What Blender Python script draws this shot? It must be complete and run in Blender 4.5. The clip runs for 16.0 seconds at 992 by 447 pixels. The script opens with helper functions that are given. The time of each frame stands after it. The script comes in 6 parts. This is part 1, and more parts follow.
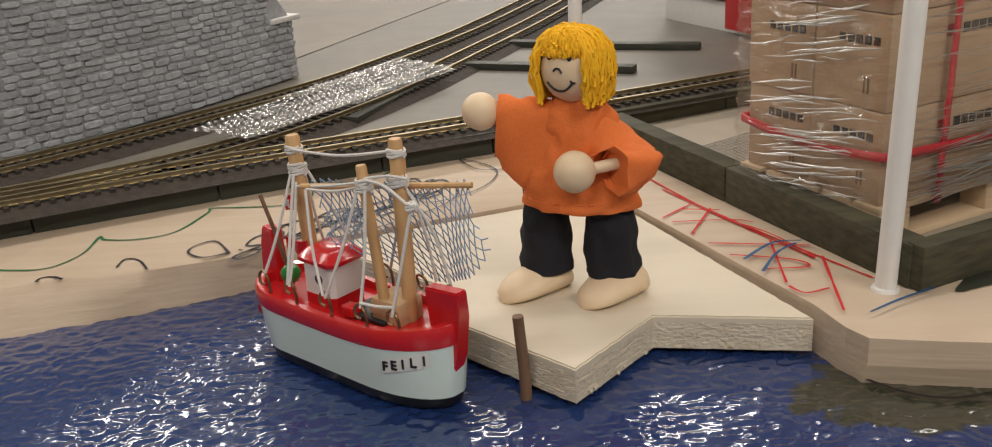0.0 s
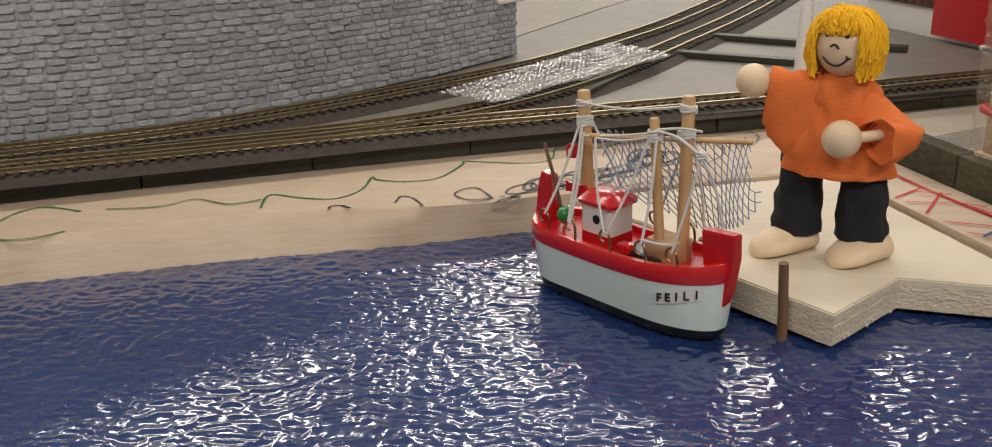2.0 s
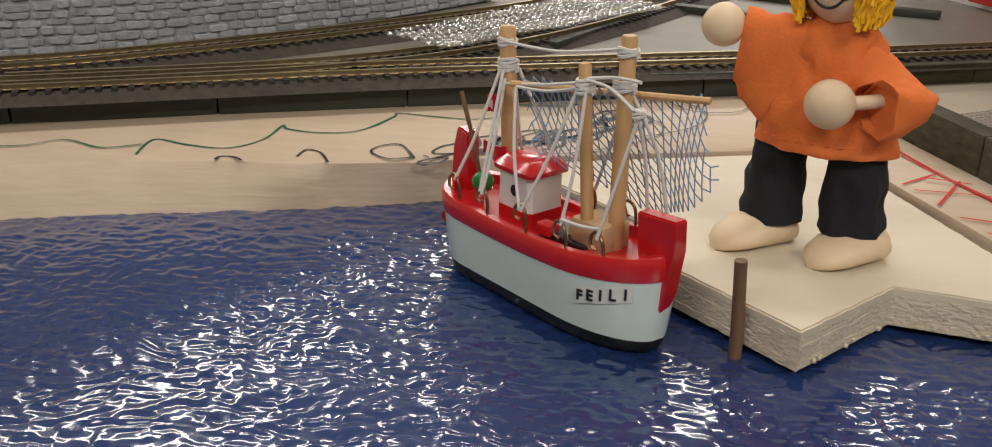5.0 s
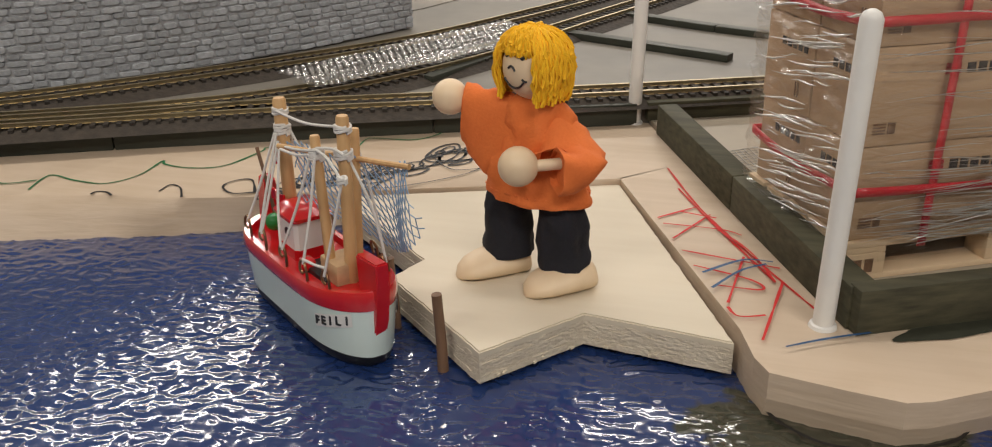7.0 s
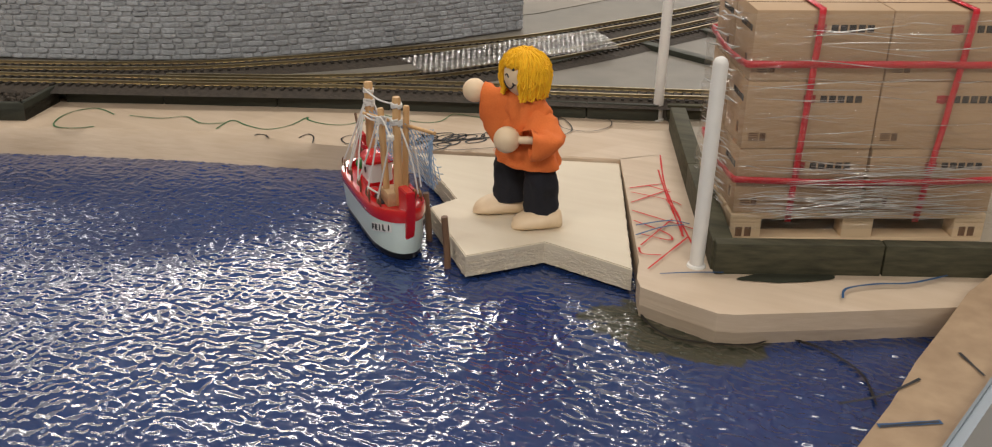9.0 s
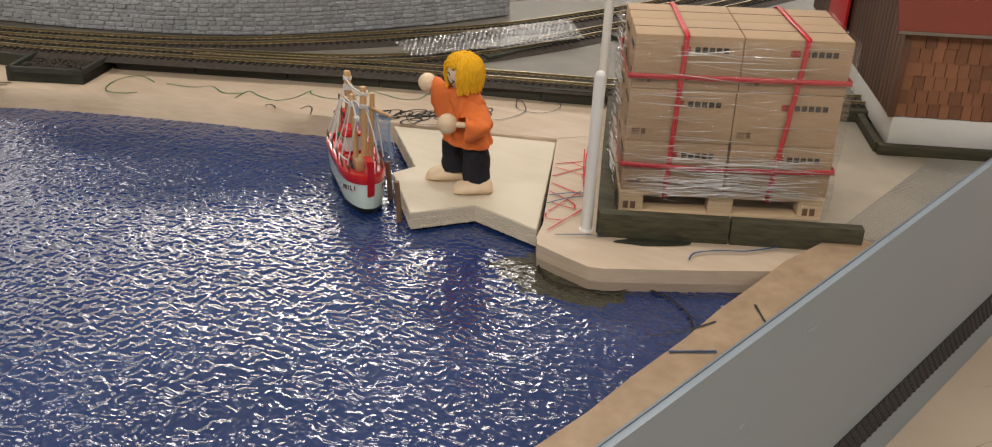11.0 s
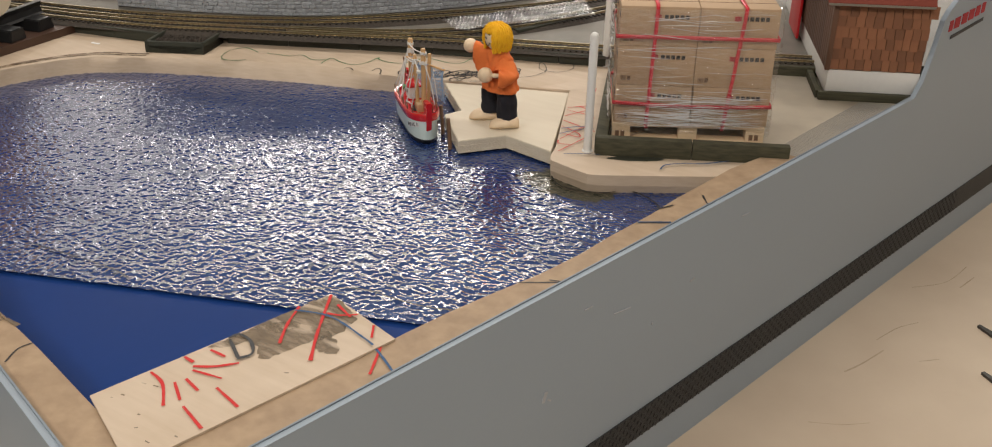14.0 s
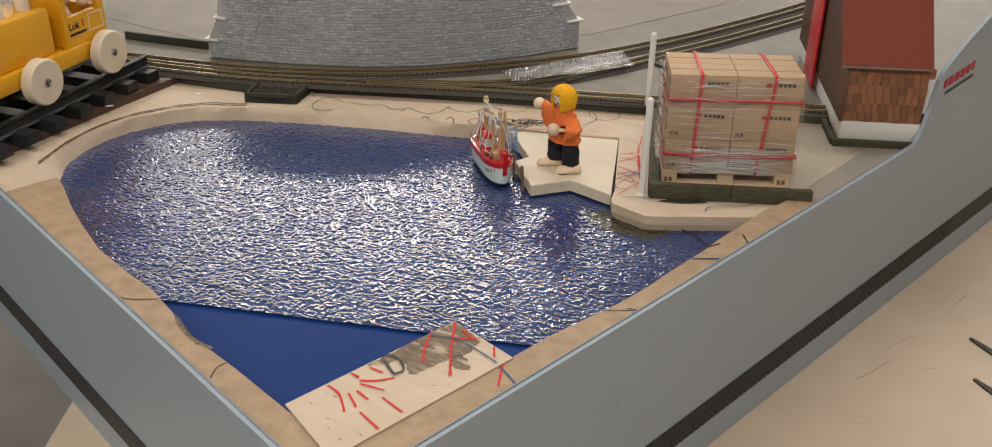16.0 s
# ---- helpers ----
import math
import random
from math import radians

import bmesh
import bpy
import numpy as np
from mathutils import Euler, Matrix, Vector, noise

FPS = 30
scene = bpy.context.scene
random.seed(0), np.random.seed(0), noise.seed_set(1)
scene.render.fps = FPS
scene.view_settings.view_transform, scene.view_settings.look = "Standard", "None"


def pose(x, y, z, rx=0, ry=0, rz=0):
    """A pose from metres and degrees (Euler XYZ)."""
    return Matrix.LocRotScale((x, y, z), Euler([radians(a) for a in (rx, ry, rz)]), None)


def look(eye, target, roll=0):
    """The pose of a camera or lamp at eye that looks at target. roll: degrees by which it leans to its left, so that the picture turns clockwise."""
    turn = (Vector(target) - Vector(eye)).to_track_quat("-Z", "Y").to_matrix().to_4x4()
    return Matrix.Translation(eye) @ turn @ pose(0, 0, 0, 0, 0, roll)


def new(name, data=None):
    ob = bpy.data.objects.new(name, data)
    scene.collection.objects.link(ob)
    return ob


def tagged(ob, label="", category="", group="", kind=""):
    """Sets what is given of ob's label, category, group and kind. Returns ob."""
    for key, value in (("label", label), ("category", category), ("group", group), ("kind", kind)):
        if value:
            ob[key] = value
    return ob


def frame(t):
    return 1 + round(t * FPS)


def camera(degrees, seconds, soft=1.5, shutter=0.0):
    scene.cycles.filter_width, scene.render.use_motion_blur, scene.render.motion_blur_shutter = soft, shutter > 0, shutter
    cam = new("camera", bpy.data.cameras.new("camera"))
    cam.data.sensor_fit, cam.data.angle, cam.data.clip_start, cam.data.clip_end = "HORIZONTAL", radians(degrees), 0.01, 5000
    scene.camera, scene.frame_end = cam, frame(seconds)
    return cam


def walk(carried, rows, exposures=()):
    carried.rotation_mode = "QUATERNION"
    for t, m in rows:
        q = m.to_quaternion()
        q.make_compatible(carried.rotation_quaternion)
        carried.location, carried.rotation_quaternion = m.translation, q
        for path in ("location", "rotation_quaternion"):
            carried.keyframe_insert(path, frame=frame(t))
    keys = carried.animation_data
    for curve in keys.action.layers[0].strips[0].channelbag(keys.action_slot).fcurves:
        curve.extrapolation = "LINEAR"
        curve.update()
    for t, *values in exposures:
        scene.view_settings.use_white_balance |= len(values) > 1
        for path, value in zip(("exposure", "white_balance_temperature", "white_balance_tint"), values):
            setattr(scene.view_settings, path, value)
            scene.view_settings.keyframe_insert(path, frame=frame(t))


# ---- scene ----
cam = camera(52.7, 16.0, soft=1.1)
PATH = [
    (0, (0.165, 0.228, 0.177), (0.108, 2.099, -0.527), -3.7),
    (0.5, (0.167, 0.212, 0.173), (-0.021, 2.076, -0.528), -3.7),
    (1, (0.161, 0.201, 0.18), (-0.089, 2.058, -0.519), -3.1),
    (1.5, (0.137, 0.182, 0.177), (-0.154, 2.037, -0.512), -2.2),
    (2, (0.111, 0.174, 0.175), (-0.188, 2.028, -0.514), -1.6),
    (2.5, (0.087, 0.167, 0.171), (-0.201, 2.022, -0.518), -0.8),
    (3, (0.084, 0.184, 0.162), (-0.206, 2.036, -0.535), -0.2),
    (3.2, (0.089, 0.195, 0.157), (-0.21, 2.045, -0.542), 0.2),
    (5.5, (0.174, 0.262, 0.147), (-0.19, 2.076, -0.613), 0.9),
    (6, (0.213, 0.26, 0.15), (-0.193, 2.069, -0.602), 0.2),
    (6.5, (0.228, 0.238, 0.168), (-0.197, 2.03, -0.612), -0.1),
    (7, (0.263, 0.228, 0.195), (-0.211, 2.001, -0.6), -0.5),
    (7.5, (0.289, 0.185, 0.235), (-0.278, 1.926, -0.57), -0.0),
    (8, (0.331, 0.157, 0.235), (-0.342, 1.864, -0.563), 1.5),
    (8.5, (0.373, 0.121, 0.254), (-0.422, 1.752, -0.588), 0.8),
    (9, (0.413, 0.091, 0.257), (-0.407, 1.715, -0.573), 0.7),
    (9.5, (0.427, 0.065, 0.265), (-0.385, 1.682, -0.586), 1.5),
    (9.7, (0.452, 0.064, 0.271), (-0.398, 1.658, -0.587), 1.0),
    (11.8, (0.593, -0.044, 0.363), (-0.311, 1.474, -0.574), 1.8),
    (12, (0.612, -0.056, 0.366), (-0.315, 1.453, -0.562), 1.2),
    (12.5, (0.645, -0.082, 0.38), (-0.294, 1.413, -0.56), 1.0),
    (13, (0.664, -0.115, 0.385), (-0.285, 1.374, -0.555), 0.8),
    (13.5, (0.673, -0.153, 0.388), (-0.277, 1.33, -0.558), 0.7),
    (14, (0.685, -0.199, 0.394), (-0.272, 1.284, -0.546), 0.4),
    (14.5, (0.699, -0.257, 0.431), (-0.262, 1.229, -0.501), 0.3),
    (15, (0.705, -0.305, 0.463), (-0.256, 1.182, -0.467), 0.2),
    (15.5, (0.696, -0.338, 0.48), (-0.259, 1.152, -0.453), 0.3),
    (16, (0.688, -0.36, 0.504), (-0.257, 1.134, -0.432), 0.4),
]
walk(cam, [(t, look(eye, target, roll)) for t, eye, target, roll in PATH])

# ---- light: a closed room, ceiling lamps set by the glints, added fill lamps ----
scene.view_settings.exposure = 0.0
world = bpy.data.worlds.new("room_air")
scene.world = world
world.use_nodes = True
world.node_tree.nodes["Background"].inputs[0].default_value = (0.9, 0.85, 0.78, 1)
world.node_tree.nodes["Background"].inputs[1].default_value = 0.05


def glint_fill_lamp(x, y, turn, power, length=1.4, width=0.16, z=1.84):
    d = bpy.data.lights.new("ceiling_glint_fill", "AREA")
    d.shape, d.size, d.size_y, d.energy, d.color = "RECTANGLE", length, width, power, (1.0, 0.935, 0.86)
    ob = new("ceiling_glint_fill", d)
    ob.matrix_world = pose(x, y, z, 0, 0, turn)
    return ob


# first three follow the water glints; last four are unseen fill, added
for lx, ly, turn, power, length, width in ((0.3, 4.0, 10, 56, 2.0, 0.28), (-2.3, 3.3, 10, 62, 2.2, 0.28), (-3.15, 2.2, 10, 9, 1.4, 0.12), (-0.6, 0.9, 10, 10, 1.4, 0.16),
                                       (0.75, 1.35, 10, 12, 1.4, 0.16), (1.5, -1.1, 10, 38, 1.4, 0.16), (-0.6, -1.4, 10, 29, 1.4, 0.16)):
    glint_fill_lamp(lx, ly, turn, power, length, width)


# ---- materials ----
def mat(name, base, rough=0.6, metal=0.0, vary=0.25, scale=60.0, bump=0.15, bump_scale=None, stretch=(1, 1, 1), second=None, per_object=0.0,
        turn=0.0, spec=0.5, coat=0.0, depth=0.0006, island=0.0, big=7.0, big_mix=0.35):
    """Procedural surface in real size: two scales of tint, grain relief, optional per-piece tint."""
    m = bpy.data.materials.new(name)
    m.use_nodes = True
    nt = m.node_tree
    n, l = nt.nodes, nt.links
    b = n["Principled BSDF"]
    b.inputs["Roughness"].default_value = rough
    b.inputs["Metallic"].default_value = metal
    b.inputs["Specular IOR Level"].default_value = spec
    b.inputs["Coat Weight"].default_value = coat
    b.inputs["Coat Roughness"].default_value = 0.12
    tc = n.new("ShaderNodeTexCoord")
    mp = n.new("ShaderNodeMapping")
    mp.inputs["Scale"].default_value = stretch
    mp.inputs["Rotation"].default_value = (0, 0, radians(turn))
    l.new(tc.outputs["Object"], mp.inputs["Vector"])
    fine = n.new("ShaderNodeTexNoise")
    fine.inputs["Scale"].default_value = scale
    fine.inputs["Detail"].default_value = 5
    l.new(mp.outputs[0], fine.inputs["Vector"])
    large = n.new("ShaderNodeTexNoise")
    large.inputs["Scale"].default_value = big
    large.inputs["Detail"].default_value = 3
    l.new(tc.outputs["Object"], large.inputs["Vector"])
    base = Vector(base)
    other = Vector(second) if second else base * 0.55
    ramp = n.new("ShaderNodeValToRGB")
    ramp.color_ramp.elements[0].position, ramp.color_ramp.elements[1].position = 0.3, 0.7
    ramp.color_ramp.elements[0].color = (*base.lerp(other, vary * 2 if vary < 0.5 else 1), 1)
    ramp.color_ramp.elements[1].color = (*base, 1)
    l.new(fine.outputs["Fac"], ramp.inputs[0])
    ramp2 = n.new("ShaderNodeValToRGB")
    ramp2.color_ramp.elements[0].position, ramp2.color_ramp.elements[1].position = 0.35, 0.65
    ramp2.color_ramp.elements[0].color = (*(base.lerp(other, 0.6)), 1)
    ramp2.color_ramp.elements[1].color = (*base, 1)
    l.new(large.outputs["Fac"], ramp2.inputs[0])
    mix = n.new("ShaderNodeMix")
    mix.data_type = "RGBA"
    mix.inputs[0].default_value = big_mix
    l.new(ramp.outputs[0], mix.inputs[6])
    l.new(ramp2.outputs[0], mix.inputs[7])
    out = mix.outputs[2]
    if per_object or island:
        hsv = n.new("ShaderNodeHueSaturation")
        rng = n.new("ShaderNodeMapRange")
        amount = per_object or island
        rng.inputs[3].default_value, rng.inputs[4].default_value = 1 - amount, 1 + amount
        src = n.new("ShaderNodeObjectInfo").outputs["Random"] if per_object else n.new("ShaderNodeNewGeometry").outputs["Random Per Island"]
        l.new(src, rng.inputs[0])
        l.new(rng.outputs[0], hsv.inputs["Value"])
        l.new(out, hsv.inputs["Color"])
        out = hsv.outputs[0]
    l.new(out, b.inputs["Base Color"])
    rr = n.new("ShaderNodeMapRange")
    rr.inputs[3].default_value, rr.inputs[4].default_value = max(rough - 0.1, 0.03), min(rough + 0.1, 1)
    l.new(large.outputs["Fac"], rr.inputs[0])
    l.new(rr.outputs[0], b.inputs["Roughness"])
    if bump:
        bp = n.new("ShaderNodeBump")
        bp.inputs["Strength"].default_value = bump
        bp.inputs["Distance"].default_value = depth
        src = fine
        if bump_scale:
            src = n.new("ShaderNodeTexNoise")
            src.inputs["Scale"].default_value = bump_scale
            src.inputs["Detail"].default_value = 4
            l.new(mp.outputs[0], src.inputs["Vector"])
        l.new(src.outputs["Fac"], bp.inputs["Height"])
        l.new(bp.outputs[0], b.inputs["Normal"])
    return m


M = {}
M["ply"] = mat("birch_ply", (0.60, 0.485, 0.37), 0.55, vary=0.22, scale=1.0, stretch=(14, 150, 420), turn=-22, second=(0.40, 0.29, 0.18), bump=0.45, depth=0.0007, big=24, big_mix=0.4)
M["pier"] = mat("poplar_ply", (0.70, 0.63, 0.50), 0.6, vary=0.11, scale=1.0, stretch=(16, 130, 130), turn=20, second=(0.50, 0.40, 0.28), bump=0.3, depth=0.0005, big_mix=0.25)
M["kerb"] = mat("olive_stained_wood", (0.055, 0.058, 0.045), 0.45, vary=0.3, scale=1.0, stretch=(30, 160, 300), turn=-25, second=(0.025, 0.027, 0.02), bump=0.3, spec=0.25)
M["pier_core"] = mat("ply_core", (0.72, 0.645, 0.52), 0.8, vary=0.2, scale=1.0, stretch=(520, 520, 900), second=(0.52, 0.42, 0.29), bump=0.9, depth=0.0012, big=70, big_mix=0.4)
M["kerb_worn"] = mat("worn_olive_wood", (0.10, 0.094, 0.058), 0.68, vary=0.45, scale=1.0, stretch=(25, 160, 420), turn=-26, second=(0.025, 0.025, 0.018), bump=0.4, spec=0.2)
M["hardboard"] = mat("raw_hardboard", (0.42, 0.30, 0.19), 0.6, vary=0.3, scale=150, second=(0.20, 0.125, 0.07), bump=0.4, big=45, big_mix=0.6)
M["blue"] = mat("blue_enamel", (0.007, 0.036, 0.17), 0.5, vary=0.1, scale=120, bump=0.03, big=9, big_mix=0.3, second=(0.006, 0.030, 0.14), spec=0.1)
M["grey"] = mat("grey_lacquer", (0.305, 0.36, 0.415), 0.42, vary=0.06, scale=500, bump=0.08, depth=0.0003, second=(0.26, 0.31, 0.36), big=4)
# top edge grey, darkened to offset the light falling on it from above
M["grey_edge"] = mat("toned_down_edge", (0.21, 0.25, 0.29), 0.45, vary=0.1, scale=200, bump=0.05)
M["strip"] = mat("woven_black_strip", (0.035, 0.036, 0.038), 0.55, vary=0.45, scale=900, bump=0.6, depth=0.001, second=(0.012, 0.012, 0.012))
M["scratch"] = mat("dirty_scratch", (0.33, 0.25, 0.17), 0.7, vary=0.6, scale=90, bump=0, second=(0.50, 0.40, 0.29))
M["table"] = mat("worn_beige_table", (0.60, 0.49, 0.37), 0.5, vary=0.25, scale=16, bump=0.05, second=(0.40, 0.30, 0.21), big=3.5, big_mix=0.6)
M["floor"] = mat("concrete_floor", (0.22, 0.21, 0.19), 0.7, vary=0.25, scale=9, bump=0.1, big=1.4)
# kept pale so the unseen walls and ceiling bounce more lamp light
M["plaster"] = mat("room_bounce_plaster", (0.76, 0.74, 0.71), 0.85, vary=0.08, scale=6, bump=0.05, big=0.7)
M["stone"] = mat("cast_grey_stone", (0.49, 0.515, 0.545), 0.7, vary=0.4, scale=340, bump=0.6, depth=0.0008, per_object=0.16, second=(0.22, 0.23, 0.245))
M["stone_rest"] = mat("cast_grey_stones", (0.49, 0.515, 0.545), 0.7, vary=0.4, scale=340, bump=0.6, depth=0.0008, island=0.16, second=(0.22, 0.23, 0.245))
M["mortar"] = mat("pale_mortar", (0.46, 0.47, 0.49), 0.85, vary=0.3, scale=300, bump=0.5)
M["white"] = mat("white_paint", (0.80, 0.79, 0.76), 0.4, vary=0.07, scale=140, bump=0.06)
M["wood_round"] = mat("pale_beech", (0.80, 0.63, 0.43), 0.45, vary=0.15, scale=1.0, stretch=(200, 200, 40), second=(0.62, 0.44, 0.26), bump=0.1)
M["mast"] = mat("pine_dowel", (0.66, 0.42, 0.20), 0.5, vary=0.35, scale=1.0, stretch=(420, 420, 50), second=(0.42, 0.23, 0.09), bump=0.3)
M["twig"] = mat("brown_stained_stick", (0.23, 0.13, 0.075), 0.6, vary=0.45, scale=1.0, stretch=(420, 420, 40), second=(0.10, 0.055, 0.03), bump=0.4)
M["red"] = mat("red_enamel", (0.62, 0.012, 0.016), 0.22, vary=0.12, scale=200, bump=0.08, coat=0.6)
M["hull"] = mat("pale_mint_enamel", (0.68, 0.80, 0.77), 0.3, vary=0.06, scale=160, bump=0.06, coat=0.5, second=(0.50, 0.55, 0.46))
M["black"] = mat("black_enamel", (0.014, 0.014, 0.015), 0.35, vary=0.3, scale=200, bump=0.1)
M["ink"] = mat("black_felt_pen", (0.02, 0.02, 0.024), 0.5, vary=0.3, scale=300, bump=0)
M["ink_green"] = mat("green_felt_pen", (0.02, 0.17, 0.06), 0.5, vary=0.2, scale=300, bump=0)
M["ink_red"] = mat("red_felt_pen", (0.60, 0.022, 0.022), 0.6, vary=0.25, scale=300, bump=0, second=(0.52, 0.05, 0.045), spec=0.25)
M["ink_blue"] = mat("blue_felt_pen", (0.02, 0.085, 0.21), 0.6, vary=0.2, scale=300, bump=0)
M["orange"] = mat("orange_cotton", (0.82, 0.205, 0.045), 0.85, vary=0.12, scale=1.0, stretch=(900, 900, 900), bump=0.5, depth=0.0005, big=60, big_mix=0.3, second=(0.58, 0.09, 0.012))
M["navy"] = mat("black_cotton", (0.012, 0.012, 0.018), 0.9, vary=0.4, scale=900, bump=0.5, depth=0.0004)
M["yarn"] = mat("yellow_yarn", (0.95, 0.55, 0.015), 0.85, vary=0.25, scale=700, bump=0.4, depth=0.0004, second=(0.74, 0.35, 0.008), big=160, big_mix=0.4)
M["string"] = mat("white_cotton_string", (0.76, 0.74, 0.70), 0.9, vary=0.2, scale=1500, bump=0.4, depth=0.0002)
M["net"] = mat("pale_blue_netting", (0.30, 0.46, 0.68), 0.8, vary=0.2, scale=900, bump=0.2)
M["green_bead"] = mat("green_bead", (0.01, 0.22, 0.035), 0.2, vary=0.05, scale=90, bump=0, coat=0.7)
M["wire"] = mat("bronze_wire", (0.30, 0.17, 0.09), 0.35, 0.9, vary=0.2, scale=300, bump=0.1)
M["cork"] = mat("raw_wood_block", (0.60, 0.40, 0.22), 0.7, vary=0.3, scale=260, bump=0.4)
M["card"] = mat("brown_cardboard", (0.47, 0.325, 0.20), 0.7, vary=0.1, scale=1.0, stretch=(60, 60, 240), bump=0.12, second=(0.36, 0.24, 0.14), per_object=0.06, big=22)
M["strap"] = mat("red_strapping", (0.66, 0.015, 0.035), 0.3, vary=0.15, scale=300, bump=0.1)
M["pallet"] = mat("pale_pallet_wood", (0.72, 0.55, 0.36), 0.65, vary=0.25, scale=1.0, stretch=(40, 200, 200), turn=-28, bump=0.3, second=(0.52, 0.37, 0.22))
M["logo_red"] = mat("printed_red", (0.45, 0.02, 0.03), 0.6, bump=0)
M["brass"] = mat("brass_rail", (0.58, 0.49, 0.31), 0.34, 0.85, vary=0.3, scale=200, bump=0.05, second=(0.28, 0.2, 0.1))
M["sleeper"] = mat("dark_sleepers", (0.035, 0.028, 0.022), 0.65, vary=0.4, scale=300, bump=0.3, island=0.3)
M["ballast"] = mat("brown_trackbed", (0.058, 0.044, 0.032), 0.8, vary=0.5, scale=260, bump=0.7, depth=0.0015, second=(0.018, 0.014, 0.01), big=30)
M["yard"] = mat("grey_white_washed_board", (0.21, 0.19, 0.158), 0.5, vary=0.4, scale=34, bump=0.2, second=(0.10, 0.095, 0.085), big=13, big_mix=0.6)
M["loading"] = mat("washed_beige_yard_board", (0.43, 0.37, 0.285), 0.55, vary=0.25, scale=40, bump=0.2, second=(0.22, 0.20, 0.17), big=14, big_mix=0.5)
M["mesh_wire"] = mat("plastered_pale_wire", (0.44, 0.43, 0.40), 0.6, vary=0.3, scale=300, bump=0.2)
M["far_board"] = mat("stained_beige_board", (0.24, 0.21, 0.17), 0.5, vary=0.35, scale=22, bump=0.08, second=(0.07, 0.067, 0.062), big=9, big_mix=0.6)
M["roof"] = mat("rust_red_card_roof", (0.19, 0.034, 0.018), 0.55, vary=0.12, scale=160, bump=0.1, second=(0.10, 0.022, 0.012), spec=0.3)
M["shingle"] = mat("brown_wood_shingle", (0.24, 0.10, 0.048), 0.6, vary=0.3, scale=1.0, stretch=(200, 200, 60), bump=0.3, per_object=0.3, second=(0.16, 0.065, 0.03))
M["plank"] = mat("brown_plank", (0.13, 0.062, 0.035), 0.6, vary=0.35, scale=1.0, stretch=(240, 240, 30), bump=0.3, per_object=0.2)
M["red_door"] = mat("bright_red_door", (0.58, 0.012, 0.018), 0.4, vary=0.06, scale=90, bump=0.04)
M["loco"] = mat("yellow_toy_lacquer", (0.80, 0.40, 0.012), 0.35, vary=0.08, scale=60, bump=0.05, coat=0.3, second=(0.66, 0.30, 0.01))
M["wheel"] = mat("turned_maple", (0.76, 0.66, 0.50), 0.45, vary=0.12, scale=1.0, stretch=(40, 40, 40), bump=0.06, second=(0.62, 0.50, 0.34))
M["chrome"] = mat("steel_screw", (0.62, 0.6, 0.57), 0.25, 1.0, vary=0.1, scale=300, bump=0.05)
M["black_plastic"] = mat("black_track_plastic", (0.018, 0.018, 0.019), 0.4, vary=0.3, scale=120, bump=0.3)
M["brown_board"] = mat("red_brown_board", (0.085, 0.045, 0.03), 0.4, vary=0.25, scale=30, bump=0.1, second=(0.045, 0.025, 0.018))
M["olive"] = mat("olive_wash", (0.045, 0.048, 0.034), 0.3, vary=0.4, scale=160, bump=0.15)
M["stain"] = mat("brown_wash", (0.11, 0.078, 0.045), 0.55, vary=0.5, scale=120, bump=0.05, second=(0.24, 0.17, 0.10))
M["gunmetal"] = mat("dark_tool_steel", (0.09, 0.085, 0.08), 0.4, 0.8, vary=0.2, scale=120, bump=0.05)


def watery(m):
    """Lets the board show through a thin wash."""
    n, l = m.node_tree.nodes, m.node_tree.links
    tc, mp, tex, rng = n.new("ShaderNodeTexCoord"), n.new("ShaderNodeMapping"), n.new("ShaderNodeTexNoise"), n.new("ShaderNodeMapRange")
    mp.inputs["Scale"].default_value, mp.inputs["Rotation"].default_value = (40, 130, 1), (0, 0, radians(-60))
    tex.inputs["Scale"].default_value, tex.inputs["Detail"].default_value = 1.0, 5
    rng.inputs[1].default_value, rng.inputs[2].default_value, rng.inputs[3].default_value, rng.inputs[4].default_value = 0.35, 0.62, 0.12, 0.95
    l.new(tc.outputs["Object"], mp.inputs[0])
    l.new(mp.outputs[0], tex.inputs["Vector"])
    l.new(tex.outputs["Fac"], rng.inputs[0])
    l.new(rng.outputs[0], n["Principled BSDF"].inputs["Alpha"])


watery(M["stain"])


